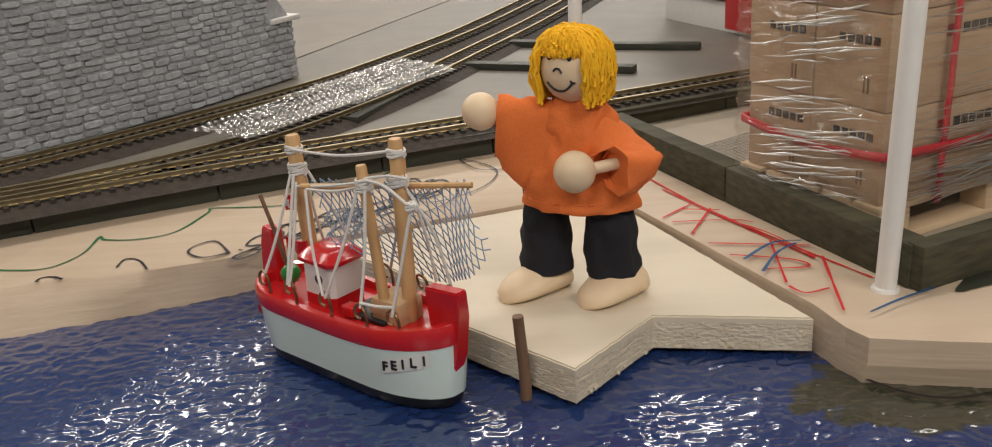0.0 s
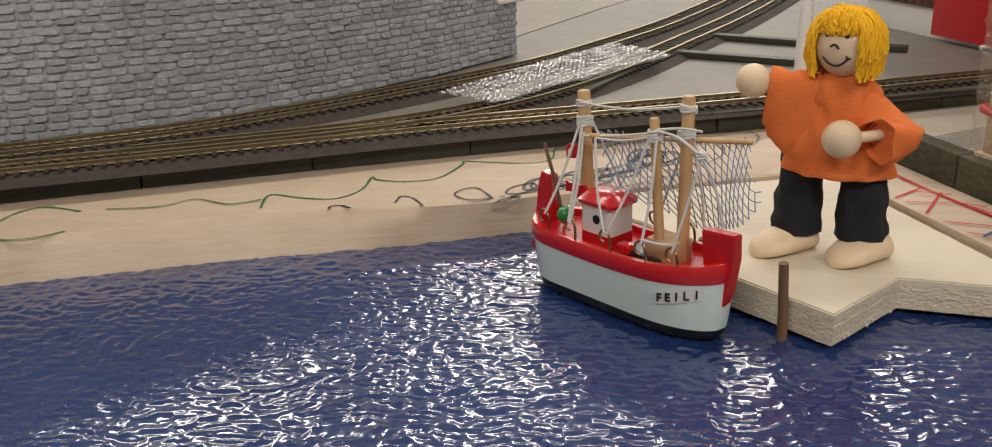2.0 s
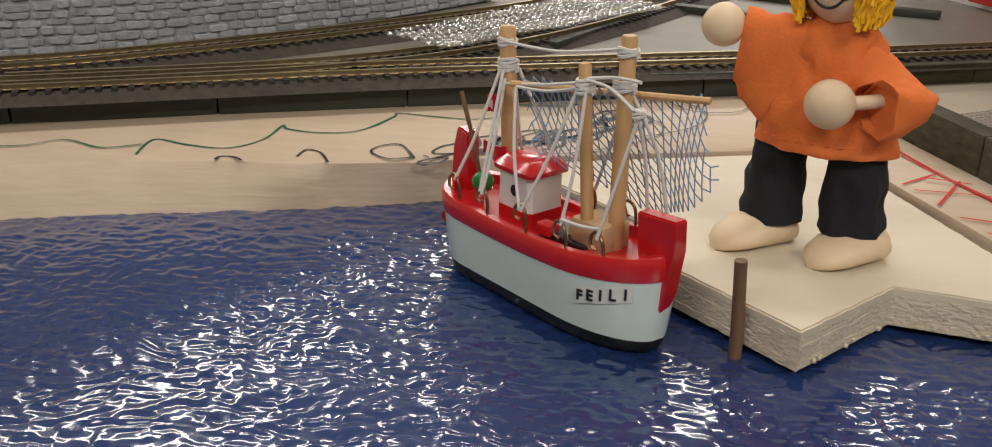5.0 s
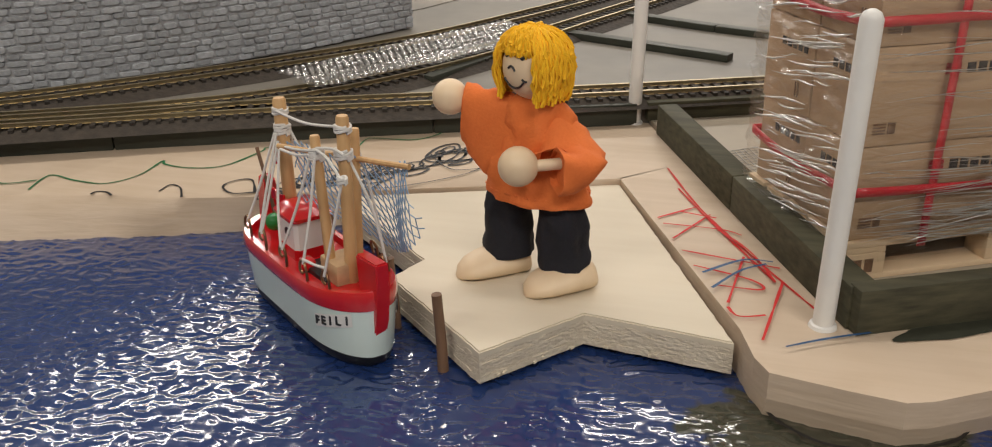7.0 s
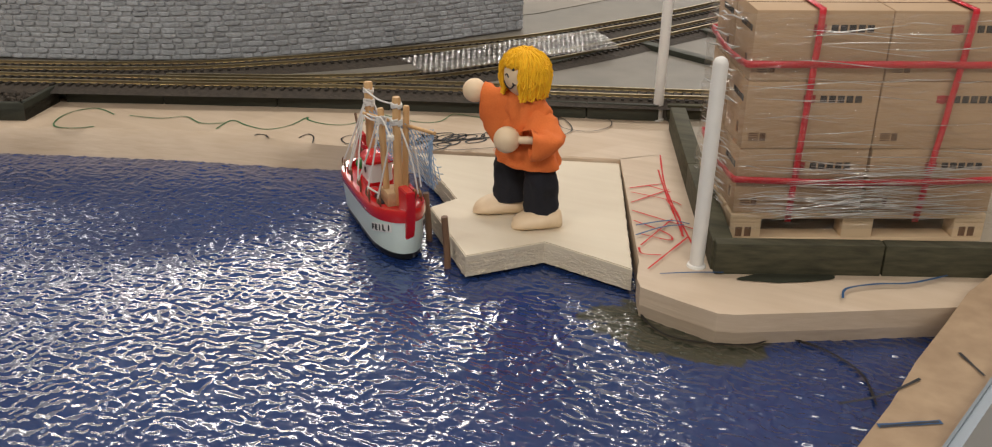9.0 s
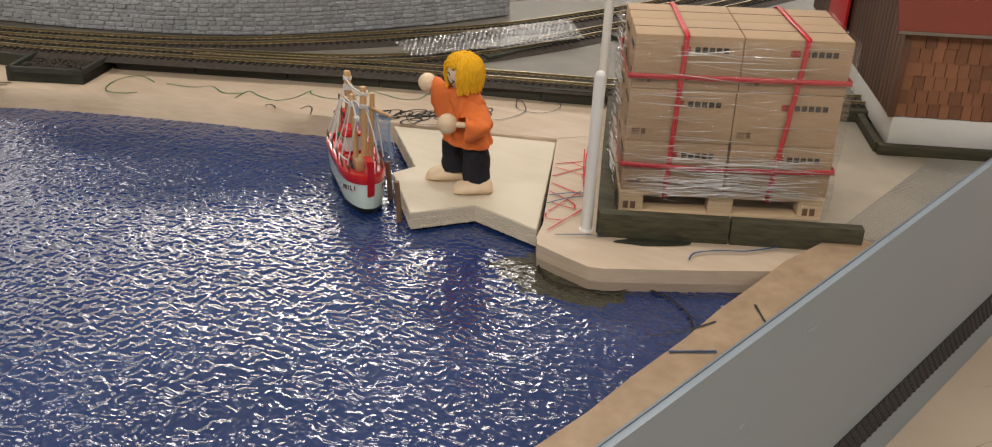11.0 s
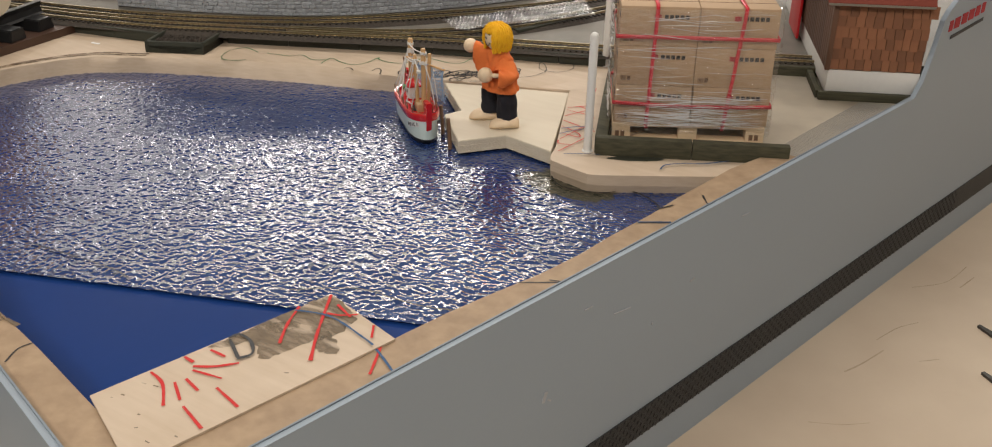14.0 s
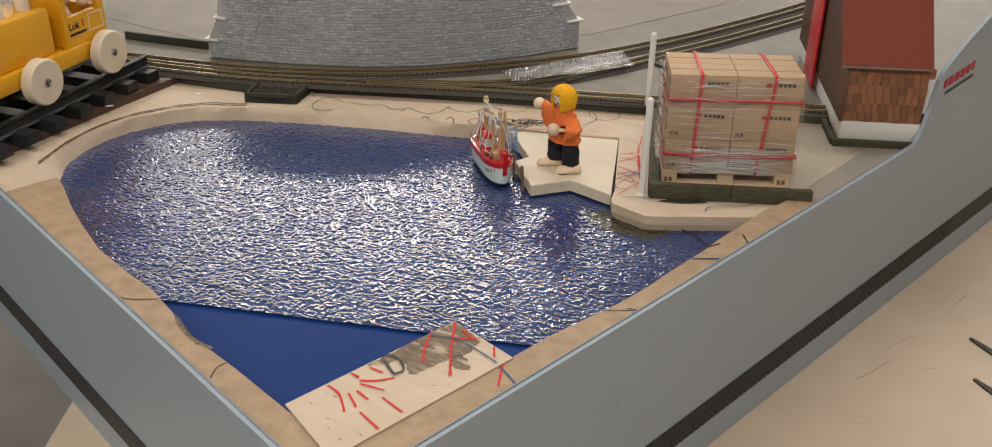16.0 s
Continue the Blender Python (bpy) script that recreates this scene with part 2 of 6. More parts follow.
def rippled():
    """Clear rippled sheet over blue paint."""
    m = bpy.data.materials.new("rippled_sheet")
    m.use_nodes = True
    n, l = m.node_tree.nodes, m.node_tree.links
    b = n["Principled BSDF"]
    tc = n.new("ShaderNodeTexCoord")
    big = n.new("ShaderNodeTexNoise")
    big.inputs["Scale"].default_value = 12
    l.new(tc.outputs["Object"], big.inputs["Vector"])
    ramp = n.new("ShaderNodeValToRGB")
    ramp.color_ramp.elements[0].position, ramp.color_ramp.elements[1].position = 0.3, 0.7
    ramp.color_ramp.elements[0].color, ramp.color_ramp.elements[1].color = (0.012, 0.030, 0.112, 1), (0.017, 0.041, 0.142, 1)
    l.new(big.outputs["Fac"], ramp.inputs[0])
    # olive paint patch under the sheet, beside the quay
    mp = n.new("ShaderNodeMapping")
    mp.inputs["Location"].default_value, mp.inputs["Rotation"].default_value, mp.inputs["Scale"].default_value = (-0.298, -0.519, 0), (0, 0, 0), (1, 1, 0)
    l.new(tc.outputs["Object"], mp.inputs[0])
    squash = n.new("ShaderNodeMapping")
    squash.inputs["Rotation"].default_value, squash.inputs["Scale"].default_value = (0, 0, radians(-12)), (1 / 0.047, 1 / 0.024, 0)
    l.new(mp.outputs[0], squash.inputs[0])
    ln = n.new("ShaderNodeVectorMath")
    ln.operation = "LENGTH"
    l.new(squash.outputs[0], ln.inputs[0])
    wob_n = n.new("ShaderNodeTexNoise")
    wob_n.inputs["Scale"].default_value = 70
    l.new(tc.outputs["Object"], wob_n.inputs["Vector"])
    add = n.new("ShaderNodeMath")
    l.new(ln.outputs["Value"], add.inputs[0])
    l.new(wob_n.outputs["Fac"], add.inputs[1])
    edge = n.new("ShaderNodeMapRange")
    edge.inputs[1].default_value, edge.inputs[2].default_value, edge.inputs[3].default_value, edge.inputs[4].default_value = 1.42, 1.52, 1.0, 0.0
    l.new(add.outputs[0], edge.inputs[0])
    mix = n.new("ShaderNodeMix")
    mix.data_type = "RGBA"
    l.new(edge.outputs[0], mix.inputs[0])
    l.new(ramp.outputs[0], mix.inputs[6])
    mix.inputs[7].default_value = (0.040, 0.042, 0.028, 1)
    l.new(mix.outputs[2], b.inputs["Base Color"])
    b.inputs["Roughness"].default_value = 0.21
    b.inputs["Specular IOR Level"].default_value = 0.32
    b.inputs["Coat Weight"].default_value = 1.0
    b.inputs["Coat Roughness"].default_value = 0.05
    b.inputs["Coat IOR"].default_value = 1.5
    fine = n.new("ShaderNodeTexNoise")
    fine.inputs["Scale"].default_value = 420
    fine.inputs["Detail"].default_value = 2
    l.new(tc.outputs["Object"], fine.inputs["Vector"])
    bp = n.new("ShaderNodeBump")
    bp.inputs["Strength"].default_value = 0.12
    bp.inputs["Distance"].default_value = 0.0004
    l.new(fine.outputs["Fac"], bp.inputs["Height"])
    l.new(bp.outputs[0], b.inputs["Normal"])
    l.new(bp.outputs[0], b.inputs["Coat Normal"])
    return m


def clear_film(name, rough=0.12, alpha=0.22):
    """Thin crinkled plastic film: mostly open, with a glossy skin."""
    m = bpy.data.materials.new(name)
    m.use_nodes = True
    n, l = m.node_tree.nodes, m.node_tree.links
    n.remove(n["Principled BSDF"])
    tr, gl, mix = n.new("ShaderNodeBsdfTransparent"), n.new("ShaderNodeBsdfGlossy"), n.new("ShaderNodeMixShader")
    gl.inputs["Roughness"].default_value = rough
    tc, mp, tex, bp = n.new("ShaderNodeTexCoord"), n.new("ShaderNodeMapping"), n.new("ShaderNodeTexNoise"), n.new("ShaderNodeBump")
    mp.inputs["Scale"].default_value = (60, 60, 260)
    tex.inputs["Scale"].default_value = 1.0
    tex.inputs["Detail"].default_value = 4
    tex.inputs["Distortion"].default_value = 0.6
    l.new(tc.outputs["Object"], mp.inputs[0])
    l.new(mp.outputs[0], tex.inputs["Vector"])
    bp.inputs["Strength"].default_value, bp.inputs["Distance"].default_value = 0.9, 0.002
    l.new(tex.outputs["Fac"], bp.inputs["Height"])
    l.new(bp.outputs[0], gl.inputs["Normal"])
    mix.inputs[0].default_value = alpha
    l.new(tr.outputs[0], mix.inputs[1])
    l.new(gl.outputs[0], mix.inputs[2])
    l.new(mix.outputs[0], n["Material Output"].inputs[0])
    return m


M["water"] = rippled()
M["film"] = clear_film("stretch_film", 0.16, 0.15)
M["fold"] = clear_film("film_fold", 0.32, 0.75)
M["foil"] = clear_film("bubble_film", 0.22, 0.35)
M["bubble"] = clear_film("air_bubble", 0.14, 0.5)


# ---- mesh helpers ----
def box(bm, size, at=(0, 0, 0), turn=None, bevel=0.0):
    r = bmesh.ops.create_cube(bm, size=1)
    vs = r["verts"]
    m = Matrix.Translation(at) @ (turn.to_4x4() if turn else Matrix()) @ Matrix.Diagonal((*size, 1))
    bmesh.ops.transform(bm, matrix=m, verts=vs)
    if bevel:
        es = list({e for v in vs for e in v.link_edges})
        bmesh.ops.bevel(bm, geom=es, offset=bevel, segments=2, affect="EDGES", profile=0.5)
    return bm


def smooth_path(pts, n=8, closed=False):
    p = [Vector(q) for q in pts]
    out = []
    k = len(p)
    for i in range(k if closed else k - 1):
        a, b, c, d = (p[(i - 1) % k], p[i], p[(i + 1) % k], p[(i + 2) % k]) if closed else (p[max(i - 1, 0)], p[i], p[i + 1], p[min(i + 2, k - 1)])
        for j in range(n):
            t = j / n
            out.append(0.5 * ((2 * b) + (c - a) * t + (2 * a - 5 * b + 4 * c - d) * t * t + (3 * b - a - 3 * c + d) * t ** 3))
    if not closed:
        out.append(p[-1])
    return out


def tube(bm, pts, r, sides=8, caps=True):
    """A round bar along points; r a number or one per point."""
    pts = [Vector(p) for p in pts]
    rs = r if isinstance(r, (list, tuple)) else [r] * len(pts)
    rings, up = [], None
    for i, p in enumerate(pts):
        d = (pts[min(i + 1, len(pts) - 1)] - pts[max(i - 1, 0)]).normalized()
        if up is None:
            up = d.orthogonal().normalized()
        up = (up - d * up.dot(d)).normalized()
        s = d.cross(up)
        rings.append([bm.verts.new(p + (up * math.cos(a) + s * math.sin(a)) * rs[i]) for a in (2 * math.pi * k / sides for k in range(sides))])
    for a, b in zip(rings, rings[1:]):
        for k in range(sides):
            bm.faces.new((a[k], a[(k + 1) % sides], b[(k + 1) % sides], b[k]))
    if caps:
        bm.faces.new(rings[0][::-1])
        bm.faces.new(rings[-1])
    return bm


def loft(bm, rings, cap0=True, cap1=True, closed=True):
    rows = [[bm.verts.new(p) for p in ring] for ring in rings]
    k = len(rows[0])
    fs = []
    for a, b in zip(rows, rows[1:]):
        for i in range(k if closed else k - 1):
            fs.append(bm.faces.new((a[i], a[(i + 1) % k], b[(i + 1) % k], b[i])))
    if cap0:
        fs.append(bm.faces.new(rows[0][::-1]))
    if cap1:
        fs.append(bm.faces.new(rows[-1]))
    return fs


def ball(bm, at, r, scale=(1, 1, 1), seg=20, turn=None):
    m = Matrix.Translation(at) @ (turn.to_4x4() if turn else Matrix()) @ Matrix.Diagonal((*scale, 1))
    return bmesh.ops.create_uvsphere(bm, u_segments=seg, v_segments=seg // 2 + 2, radius=r, matrix=m)["verts"]


def prism(bm, top, z0, z1, bottom=None):
    bottom = bottom or top
    area = sum(a[0] * b[1] - b[0] * a[1] for a, b in zip(top, top[1:] + top[:1]))
    if area < 0:
        top, bottom = top[::-1], bottom[::-1]
    a = [bm.verts.new((p[0], p[1], z0)) for p in bottom]
    b = [bm.verts.new((p[0], p[1], z1)) for p in top]
    k = len(a)
    for i in range(k):
        bm.faces.new((a[i], a[(i + 1) % k], b[(i + 1) % k], b[i]))
    cap, low = bm.faces.new(b), bm.faces.new(a[::-1])
    cap.normal_update()
    low.normal_update()
    bmesh.ops.triangulate(bm, faces=[cap, low])
    return bm


def ribbon(bm, pts, width, z, n=8, lift=0.0):
    """A flat pen stroke at the height z."""
    p = smooth_path([(q[0], q[1], z) for q in pts], n)
    rows = []
    for i, q in enumerate(p):
        d = (p[min(i + 1, len(p) - 1)] - p[max(i - 1, 0)])
        d = d.normalized() if d.length > 1e-9 else Vector((1, 0, 0))
        s = Vector((-d.y, d.x, 0)) * width * 0.5 * (0.8 + 0.4 * noise.noise(q * 130))
        rows.append((bm.verts.new(q + s), bm.verts.new(q - s)))
    for a, b in zip(rows, rows[1:]):
        bm.faces.new((a[1], b[1], b[0], a[0]))
    return bm


def finish(bm, smooth=None, fix=True):
    if fix:
        bmesh.ops.recalc_face_normals(bm, faces=bm.faces)
    me = bpy.data.meshes.new("mesh")
    bm.to_mesh(me)
    bm.free()
    if smooth is not None:
        for p in me.polygons:
            p.use_smooth = True
        if smooth < 180:
            me.set_sharp_from_angle(angle=radians(smooth))
    return me


def thing(name, bm, material, label, category, group="", kind="", smooth=40, at=None):
    ob = new(name, finish(bm, smooth) if bm else None)
    for m in (material if isinstance(material, (list, tuple)) else [material]):
        if ob.data and m:
            ob.data.materials.append(m)
    if at is not None:
        ob.matrix_world = at
    return tagged(ob, label, category, group, kind)


def part(name, bm, material, parent, label="", smooth=40, kind="", fix=True):
    ob = new(name, finish(bm, smooth, fix) if isinstance(bm, bmesh.types.BMesh) else bm)
    if material and not ob.data.materials:
        ob.data.materials.append(material)
    ob.parent = parent
    return tagged(ob, label, kind=kind)


def letters(text, size, material, parent, m, name="lettering", depth=0.0002):
    """Built-in font turned into a mesh, laid at the pose m in the parent's own axes."""
    cu = bpy.data.curves.new("text", "FONT")
    cu.body, cu.size, cu.extrude, cu.align_x, cu.align_y = text, size, depth, "CENTER", "CENTER"
    cu.offset = size * 0.02
    tmp = bpy.data.objects.new("text", cu)
    me = bpy.data.meshes.new_from_object(tmp)
    bpy.data.objects.remove(tmp)
    bpy.data.curves.remove(cu)
    me.materials.clear()
    me.materials.append(material)
    ob = new(name, me)
    ob.parent = parent
    ob.matrix_local = m
    return ob


BM = bmesh.new

# ---- room, table ----
bm = BM()
prism(bm, [(-4, -4), (4.5, -4), (4.5, 5), (-4, 5)], -1.0, -0.96)
thing("floor", bm, M["floor"], "grey concrete workroom floor", "floor", kind="structure")
# ceiling and walls stay out of view, added to bounce and reflect light
bm = BM()
prism(bm, [(-4, -4), (4.5, -4), (4.5, 5), (-4, 5)], 1.9, 1.95)
thing("ceiling", bm, M["plaster"], "unseen pale ceiling added to bounce light", "ceiling", kind="structure")
for name, c, s in (("bounce_wall_north", (0.25, 5.05, 0.47), (8.5, 0.1, 2.86)), ("bounce_wall_south", (0.25, -4.05, 0.47), (8.5, 0.1, 2.86)),
                   ("bounce_wall_east", (4.55, 0.5, 0.47), (0.1, 9.2, 2.86)), ("bounce_wall_west", (-4.05, 0.5, 0.47), (0.1, 9.2, 2.86))):
    bm = BM()
    box(bm, s, c)
    thing(name, bm, M["plaster"], "unseen pale wall added to bounce light", "wall", kind="structure")

bm = BM()
prism(bm, [(-0.35, 0.40), (-0.159, 0.094), (0.02, -0.19), (1.9, -0.25), (1.9, 2.0), (-0.35, 2.0)], -0.230, -0.200)
table = thing("work_table", bm, M["table"], "large worn beige wooden work table with scratches", "table")
for x, y in ((-0.05, 0.25), (1.8, -0.15), (1.8, 1.9), (-0.2, 1.9)):
    bm = BM()
    box(bm, (0.06, 0.06, 0.730), (x, y, -0.595), bevel=0.004)
    part("leg", bm, M["table"], table)
for q, (w, st) in enumerate(((0.0009, [(0.532, 0.571), (0.559, 0.584), (0.580, 0.601)]), (0.0022, [(0.538, 0.667), (0.549, 0.691), (0.561, 0.726)]), (0.0014, [(0.550, 0.741), (0.563, 0.776), (0.579, 0.799)]),
                             (0.0010, [(0.596, 0.726), (0.612, 0.741)]), (0.0018, [(0.602, 0.899), (0.611, 0.932)]), (0.0012, [(0.556, 0.869), (0.586, 0.903), (0.599, 0.953)]))):
    bm = BM()
    ribbon(bm, st, w, -0.1996 + q * 0.00004)
    part("scratch", bm, M["scratch"], table, "dark worn scratch", smooth=None, fix=False)


def tool(at, turn):
    bm = BM()
    for s in (-1, 1):
        loft(bm, [[Vector((x, s * (0.001 + x * 0.02) + dy, dz)) for dy, dz in ((-w, 0), (w, 0), (w, 0.003), (-w, 0.003))]
                  for x, w in ((0, 0.0008), (0.02, 0.0022), (0.09, 0.004), (0.13, 0.003))])
    return thing("tweezers", bm, M["gunmetal"], "dark steel tweezers lying on the beige table", "tweezers", group="tools on the table",
                 at=pose(*at, 0, 0, turn))


tool((0.634, 0.826, -0.200), -32)
tool((0.653, 0.739, -0.200), -33)

# ---- module frame: grey boards with a woven strip ----
RU, RN = Vector((0.2232, 0.9748, 0)), Vector((0.9748, -0.2232, 0))    # along the long board, outwards
LU, LN = Vector((-0.9657, 0.2597, 0)), Vector((-0.2597, -0.9657, 0))  # along the short board, outwards
CORNER = Vector((0.3275, 0.0105, 0))


def upright(bm, origin, along, out, profile, inner, outer):
    """A board standing on edge, from a side profile of (run, height)."""
    a = [bm.verts.new(origin + along * u + out * inner + Vector((0, 0, z))) for u, z in profile]
    b = [bm.verts.new(origin + along * u + out * outer + Vector((0, 0, z))) for u, z in profile]
    k = len(a)
    for i in range(k):
        bm.faces.new((a[i], a[(i + 1) % k], b[(i + 1) % k], b[i]))
    bmesh.ops.triangulate(bm, faces=[bm.faces.new(a), bm.faces.new(b[::-1])])
    return bm


def board_strip(bm, origin, along, out, tops, z0, thick):
    """A board on edge whose top follows (run, height)."""
    loft(bm, [[origin + along * u + Vector((0, 0, z0)), origin + along * u + Vector((0, 0, z)), origin + along * u + out * thick + Vector((0, 0, z)), origin + along * u + out * thick + Vector((0, 0, z0))]
              for u, z in tops])


bm = BM()
board_strip(bm, CORNER, RU, RN, [(-0.012, 0.030), (0.3, 0.030), (0.6, 0.030), (0.848, 0.031), (0.862, 0.046), (0.872, 0.07), (0.882, 0.104), (0.892, 0.113), (0.908, 0.122), (0.955, 0.142),
                                 (1.012, 0.161), (1.2, 0.215), (1.5, 0.24)], -0.2, 0.005)
board = thing("side_board", bm, M["grey"], "long grey lacquered module board with scuffs", "board", smooth=None)
bm = BM()
upright(bm, CORNER, RU, RN, [(-0.0125, 0.0302), (0.848, 0.0302), (0.848, 0.0312), (-0.0125, 0.0310)], -0.0004, 0.0009)
part("edge", bm, M["grey_edge"], board, "grey edge, colour darkened against light from above")
bm = BM()
upright(bm, CORNER, RU, RN, [(-0.0125, -0.1615), (1.5, -0.1615), (1.5, -0.1325), (-0.0125, -0.1325)], 0.005, 0.0062)
strip = part("strip", bm, M["strip"], board, "black woven strip")
bm = BM()
weave_turn = Matrix((RU, RN, Vector((0, 0, 1)))).transposed()
for i in range(230):
    for j in range(6):
        if (i + j) % 2:
            box(bm, (0.0046, 0.0010, 0.0034), CORNER + RU * (i * 0.0045) + RN * 0.0065 + Vector((0, 0, -0.1590 + j * 0.0048)),
                weave_turn @ Matrix.Rotation(radians(22), 3, "Y"))
part("weave", bm, M["strip"], strip, smooth=None)


def board_bar(bm, u, z, w, h, tilt=0.0):
    c = CORNER + RU * u + RN * 0.0053 + Vector((0, 0, z))
    t = Matrix((RU, RN, Vector((0, 0, 1)))).transposed()
    box(bm, (w, 0.0008, h), c, t @ Matrix.Rotation(radians(tilt), 3, "Y"))


bm = BM()
for u, w in ((0.90, 0.008), (0.914, 0.012), (0.931, 0.012), (0.947, 0.012), (0.962, 0.010), (0.976, 0.008)):
    board_bar(bm, u, 0.098 + (u - 0.94) * 0.06, w, 0.011)
part("logo", bm, M["logo_red"], board, "red printed logo bars")
bm = BM()
board_bar(bm, 0.943, 0.0845, 0.078, 0.0035, -3)
part("caption", bm, M["ink"], board, "small dark caption bar")
for u, z, w, h, tl in ((0.306, -0.057, 0.003, 0.009, 20), (0.311, -0.062, 0.004, 0.0015, 40), (0.39, -0.02, 0.02, 0.0006, 8), (0.43, -0.05, 0.0015, 0.002, 0), (0.55, 0.005, 0.012, 0.0006, 5),
                       (0.48, -0.03, 0.006, 0.0007, -12), (0.35, 0.0, 0.009, 0.0005, 3)):
    bm = BM()
    board_bar(bm, u, z, w, h, tl)
    part("scuff", bm, M["mortar"], board, "small pale scuff")

bm = BM()
board_strip(bm, CORNER, LU, LN, [(-0.0088, 0.028), (0.3, 0.028), (0.6, 0.028), (0.95, 0.028)], -0.2, 0.005)
board2 = thing("end_board", bm, M["grey"], "short grey lacquered module end board", "board", smooth=None)
bm = BM()
upright(bm, CORNER, LU, LN, [(-0.009, 0.0282), (0.95, 0.0282), (0.95, 0.029), (-0.009, 0.029)], -0.0004, 0.0009)
part("edge", bm, M["grey_edge"], board2, "grey edge, colour darkened against light from above")
bm = BM()
upright(bm, CORNER, LU, LN, [(-0.0085, -0.1615), (0.95, -0.1615), (0.95, -0.1325), (-0.0085, -0.1325)], 0.005, 0.0062)
part("strip", bm, M["strip"], board2, "black woven strip")

# ---- harbour basin ----
basin = [(0.325, 0.013), (0.47, 0.655), (0.20, 0.78), (-0.40, 0.56), (-0.40, 0.2)]
bm = BM()
prism(bm, basin, -0.02, -0.0022)
thing("basin_floor", bm, M["blue"], "smooth blue painted harbour floor", "water", kind="structure")


def lattice_noise(x, y, seed):
    """Smooth noise on arrays."""
    rng = np.random.RandomState(seed)
    g = rng.rand(256, 256) * 2 - 1
    xi, yi = np.floor(x).astype(int), np.floor(y).astype(int)
    fx, fy = x - xi, y - yi
    fx, fy = fx * fx * fx * (fx * (fx * 6 - 15) + 10), fy * fy * fy * (fy * (fy * 6 - 15) + 10)
    a, b = g[xi % 256, yi % 256], g[(xi + 1) % 256, yi % 256]
    c, d = g[xi % 256, (yi + 1) % 256], g[(xi + 1) % 256, (yi + 1) % 256]
    return (a * (1 - fx) + b * fx) * (1 - fy) + (c * (1 - fx) + d * fx) * fy


def water_sheet():
    e, nrm, o = np.array((0.935, 0.354)), np.array((-0.354, 0.935)), np.array((0.155, 0.2035))
    step = 0.00078
    s, r = np.arange(-0.48, 0.40, step), np.arange(0, 0.52, step)
    S, R = np.meshgrid(s, r, indexing="ij")
    X, Y = o[0] + S * e[0] + R * nrm[0], o[1] + S * e[1] + R * nrm[1]
    # net of sharp little crests, a second finer net across it, and a faint slow swell
    wx, wy = X + 0.003 * lattice_noise(X * 70, Y * 70, 5), Y + 0.003 * lattice_noise(X * 55, Y * 55, 6)
    crest = lambda n: 1.0 - 2 * np.sqrt(n * n + 0.02)
    h = 1.15 * crest(lattice_noise(wx * 185, wy * 270, 1))
    h += 0.75 * crest(lattice_noise(wx * 230 + wy * 60, wy * 330 - wx * 40, 2)) + 0.6 * lattice_noise(wx * 300, wy * 420, 3)
    Z = 0.00027 * h + 0.00012 * lattice_noise(X * 18, Y * 18, 4)
    cx, cy = X[:-1, :-1], Y[:-1, :-1]
    keep = np.ones_like(cx, bool)
    for (x0, y0), (x1, y1) in zip(basin, basin[1:] + basin[:1]):
        keep &= (x1 - x0) * (cy - y0) - (y1 - y0) * (cx - x0) > 0.004 * math.hypot(x1 - x0, y1 - y0)
    idx = np.arange(X.size).reshape(X.shape)
    q = np.stack([idx[:-1, :-1], idx[1:, :-1], idx[1:, 1:], idx[:-1, 1:]], -1)[keep]
    used = np.unique(q)
    remap = np.zeros(X.size, int)
    remap[used] = np.arange(len(used))
    me = bpy.data.meshes.new("mesh")
    me.from_pydata(np.stack([X.ravel(), Y.ravel(), Z.ravel()], -1)[used].tolist(), [], remap[q].tolist())
    me.polygons.foreach_set("use_smooth", [True] * len(me.polygons))
    me.materials.append(M["water"])
    ob = new("water", me)
    return tagged(ob, "clear rippled plastic sheet over blue paint as harbour water", "water", kind="structure")


water = water_sheet()

# banks: thick plywood with a carved water edge
PLY = 0.018
edge_top = [(-0.301, 0.186), (-0.318, 0.240), (-0.349, 0.306), (-0.358, 0.380), (-0.328, 0.456), (-0.285, 0.496), (-0.174, 0.556), (-0.059, 0.606), (0.010, 0.620), (0.074, 0.645), (0.140, 0.668), (0.203, 0.691)]
edge_low = [(-0.283, 0.186), (-0.296, 0.250), (-0.331, 0.290), (-0.351, 0.345), (-0.348, 0.402), (-0.315, 0.464), (-0.248, 0.512), (-0.129, 0.564), (-0.010, 0.608), (0.074, 0.643), (0.140, 0.668), (0.203, 0.691)]


def resample(pts, n, fine=12):
    p = smooth_path([(x, y, 0) for x, y in pts], fine) if fine else [Vector((x, y, 0)) for x, y in pts]
    d = [0]
    for a, b in zip(p, p[1:]):
        d.append(d[-1] + (b - a).length)
    out = []
    for i in range(n):
        t = d[-1] * i / (n - 1)
        j = max(k for k in range(len(d)) if d[k] <= t + 1e-9)
        j = min(j, len(p) - 2)
        f = (t - d[j]) / max(d[j + 1] - d[j], 1e-9)
        q = p[j].lerp(p[j + 1], min(f, 1))
        out.append((q.x, q.y))
    return out


def resample_straight(pts, n):
    return resample(pts, n, 0)


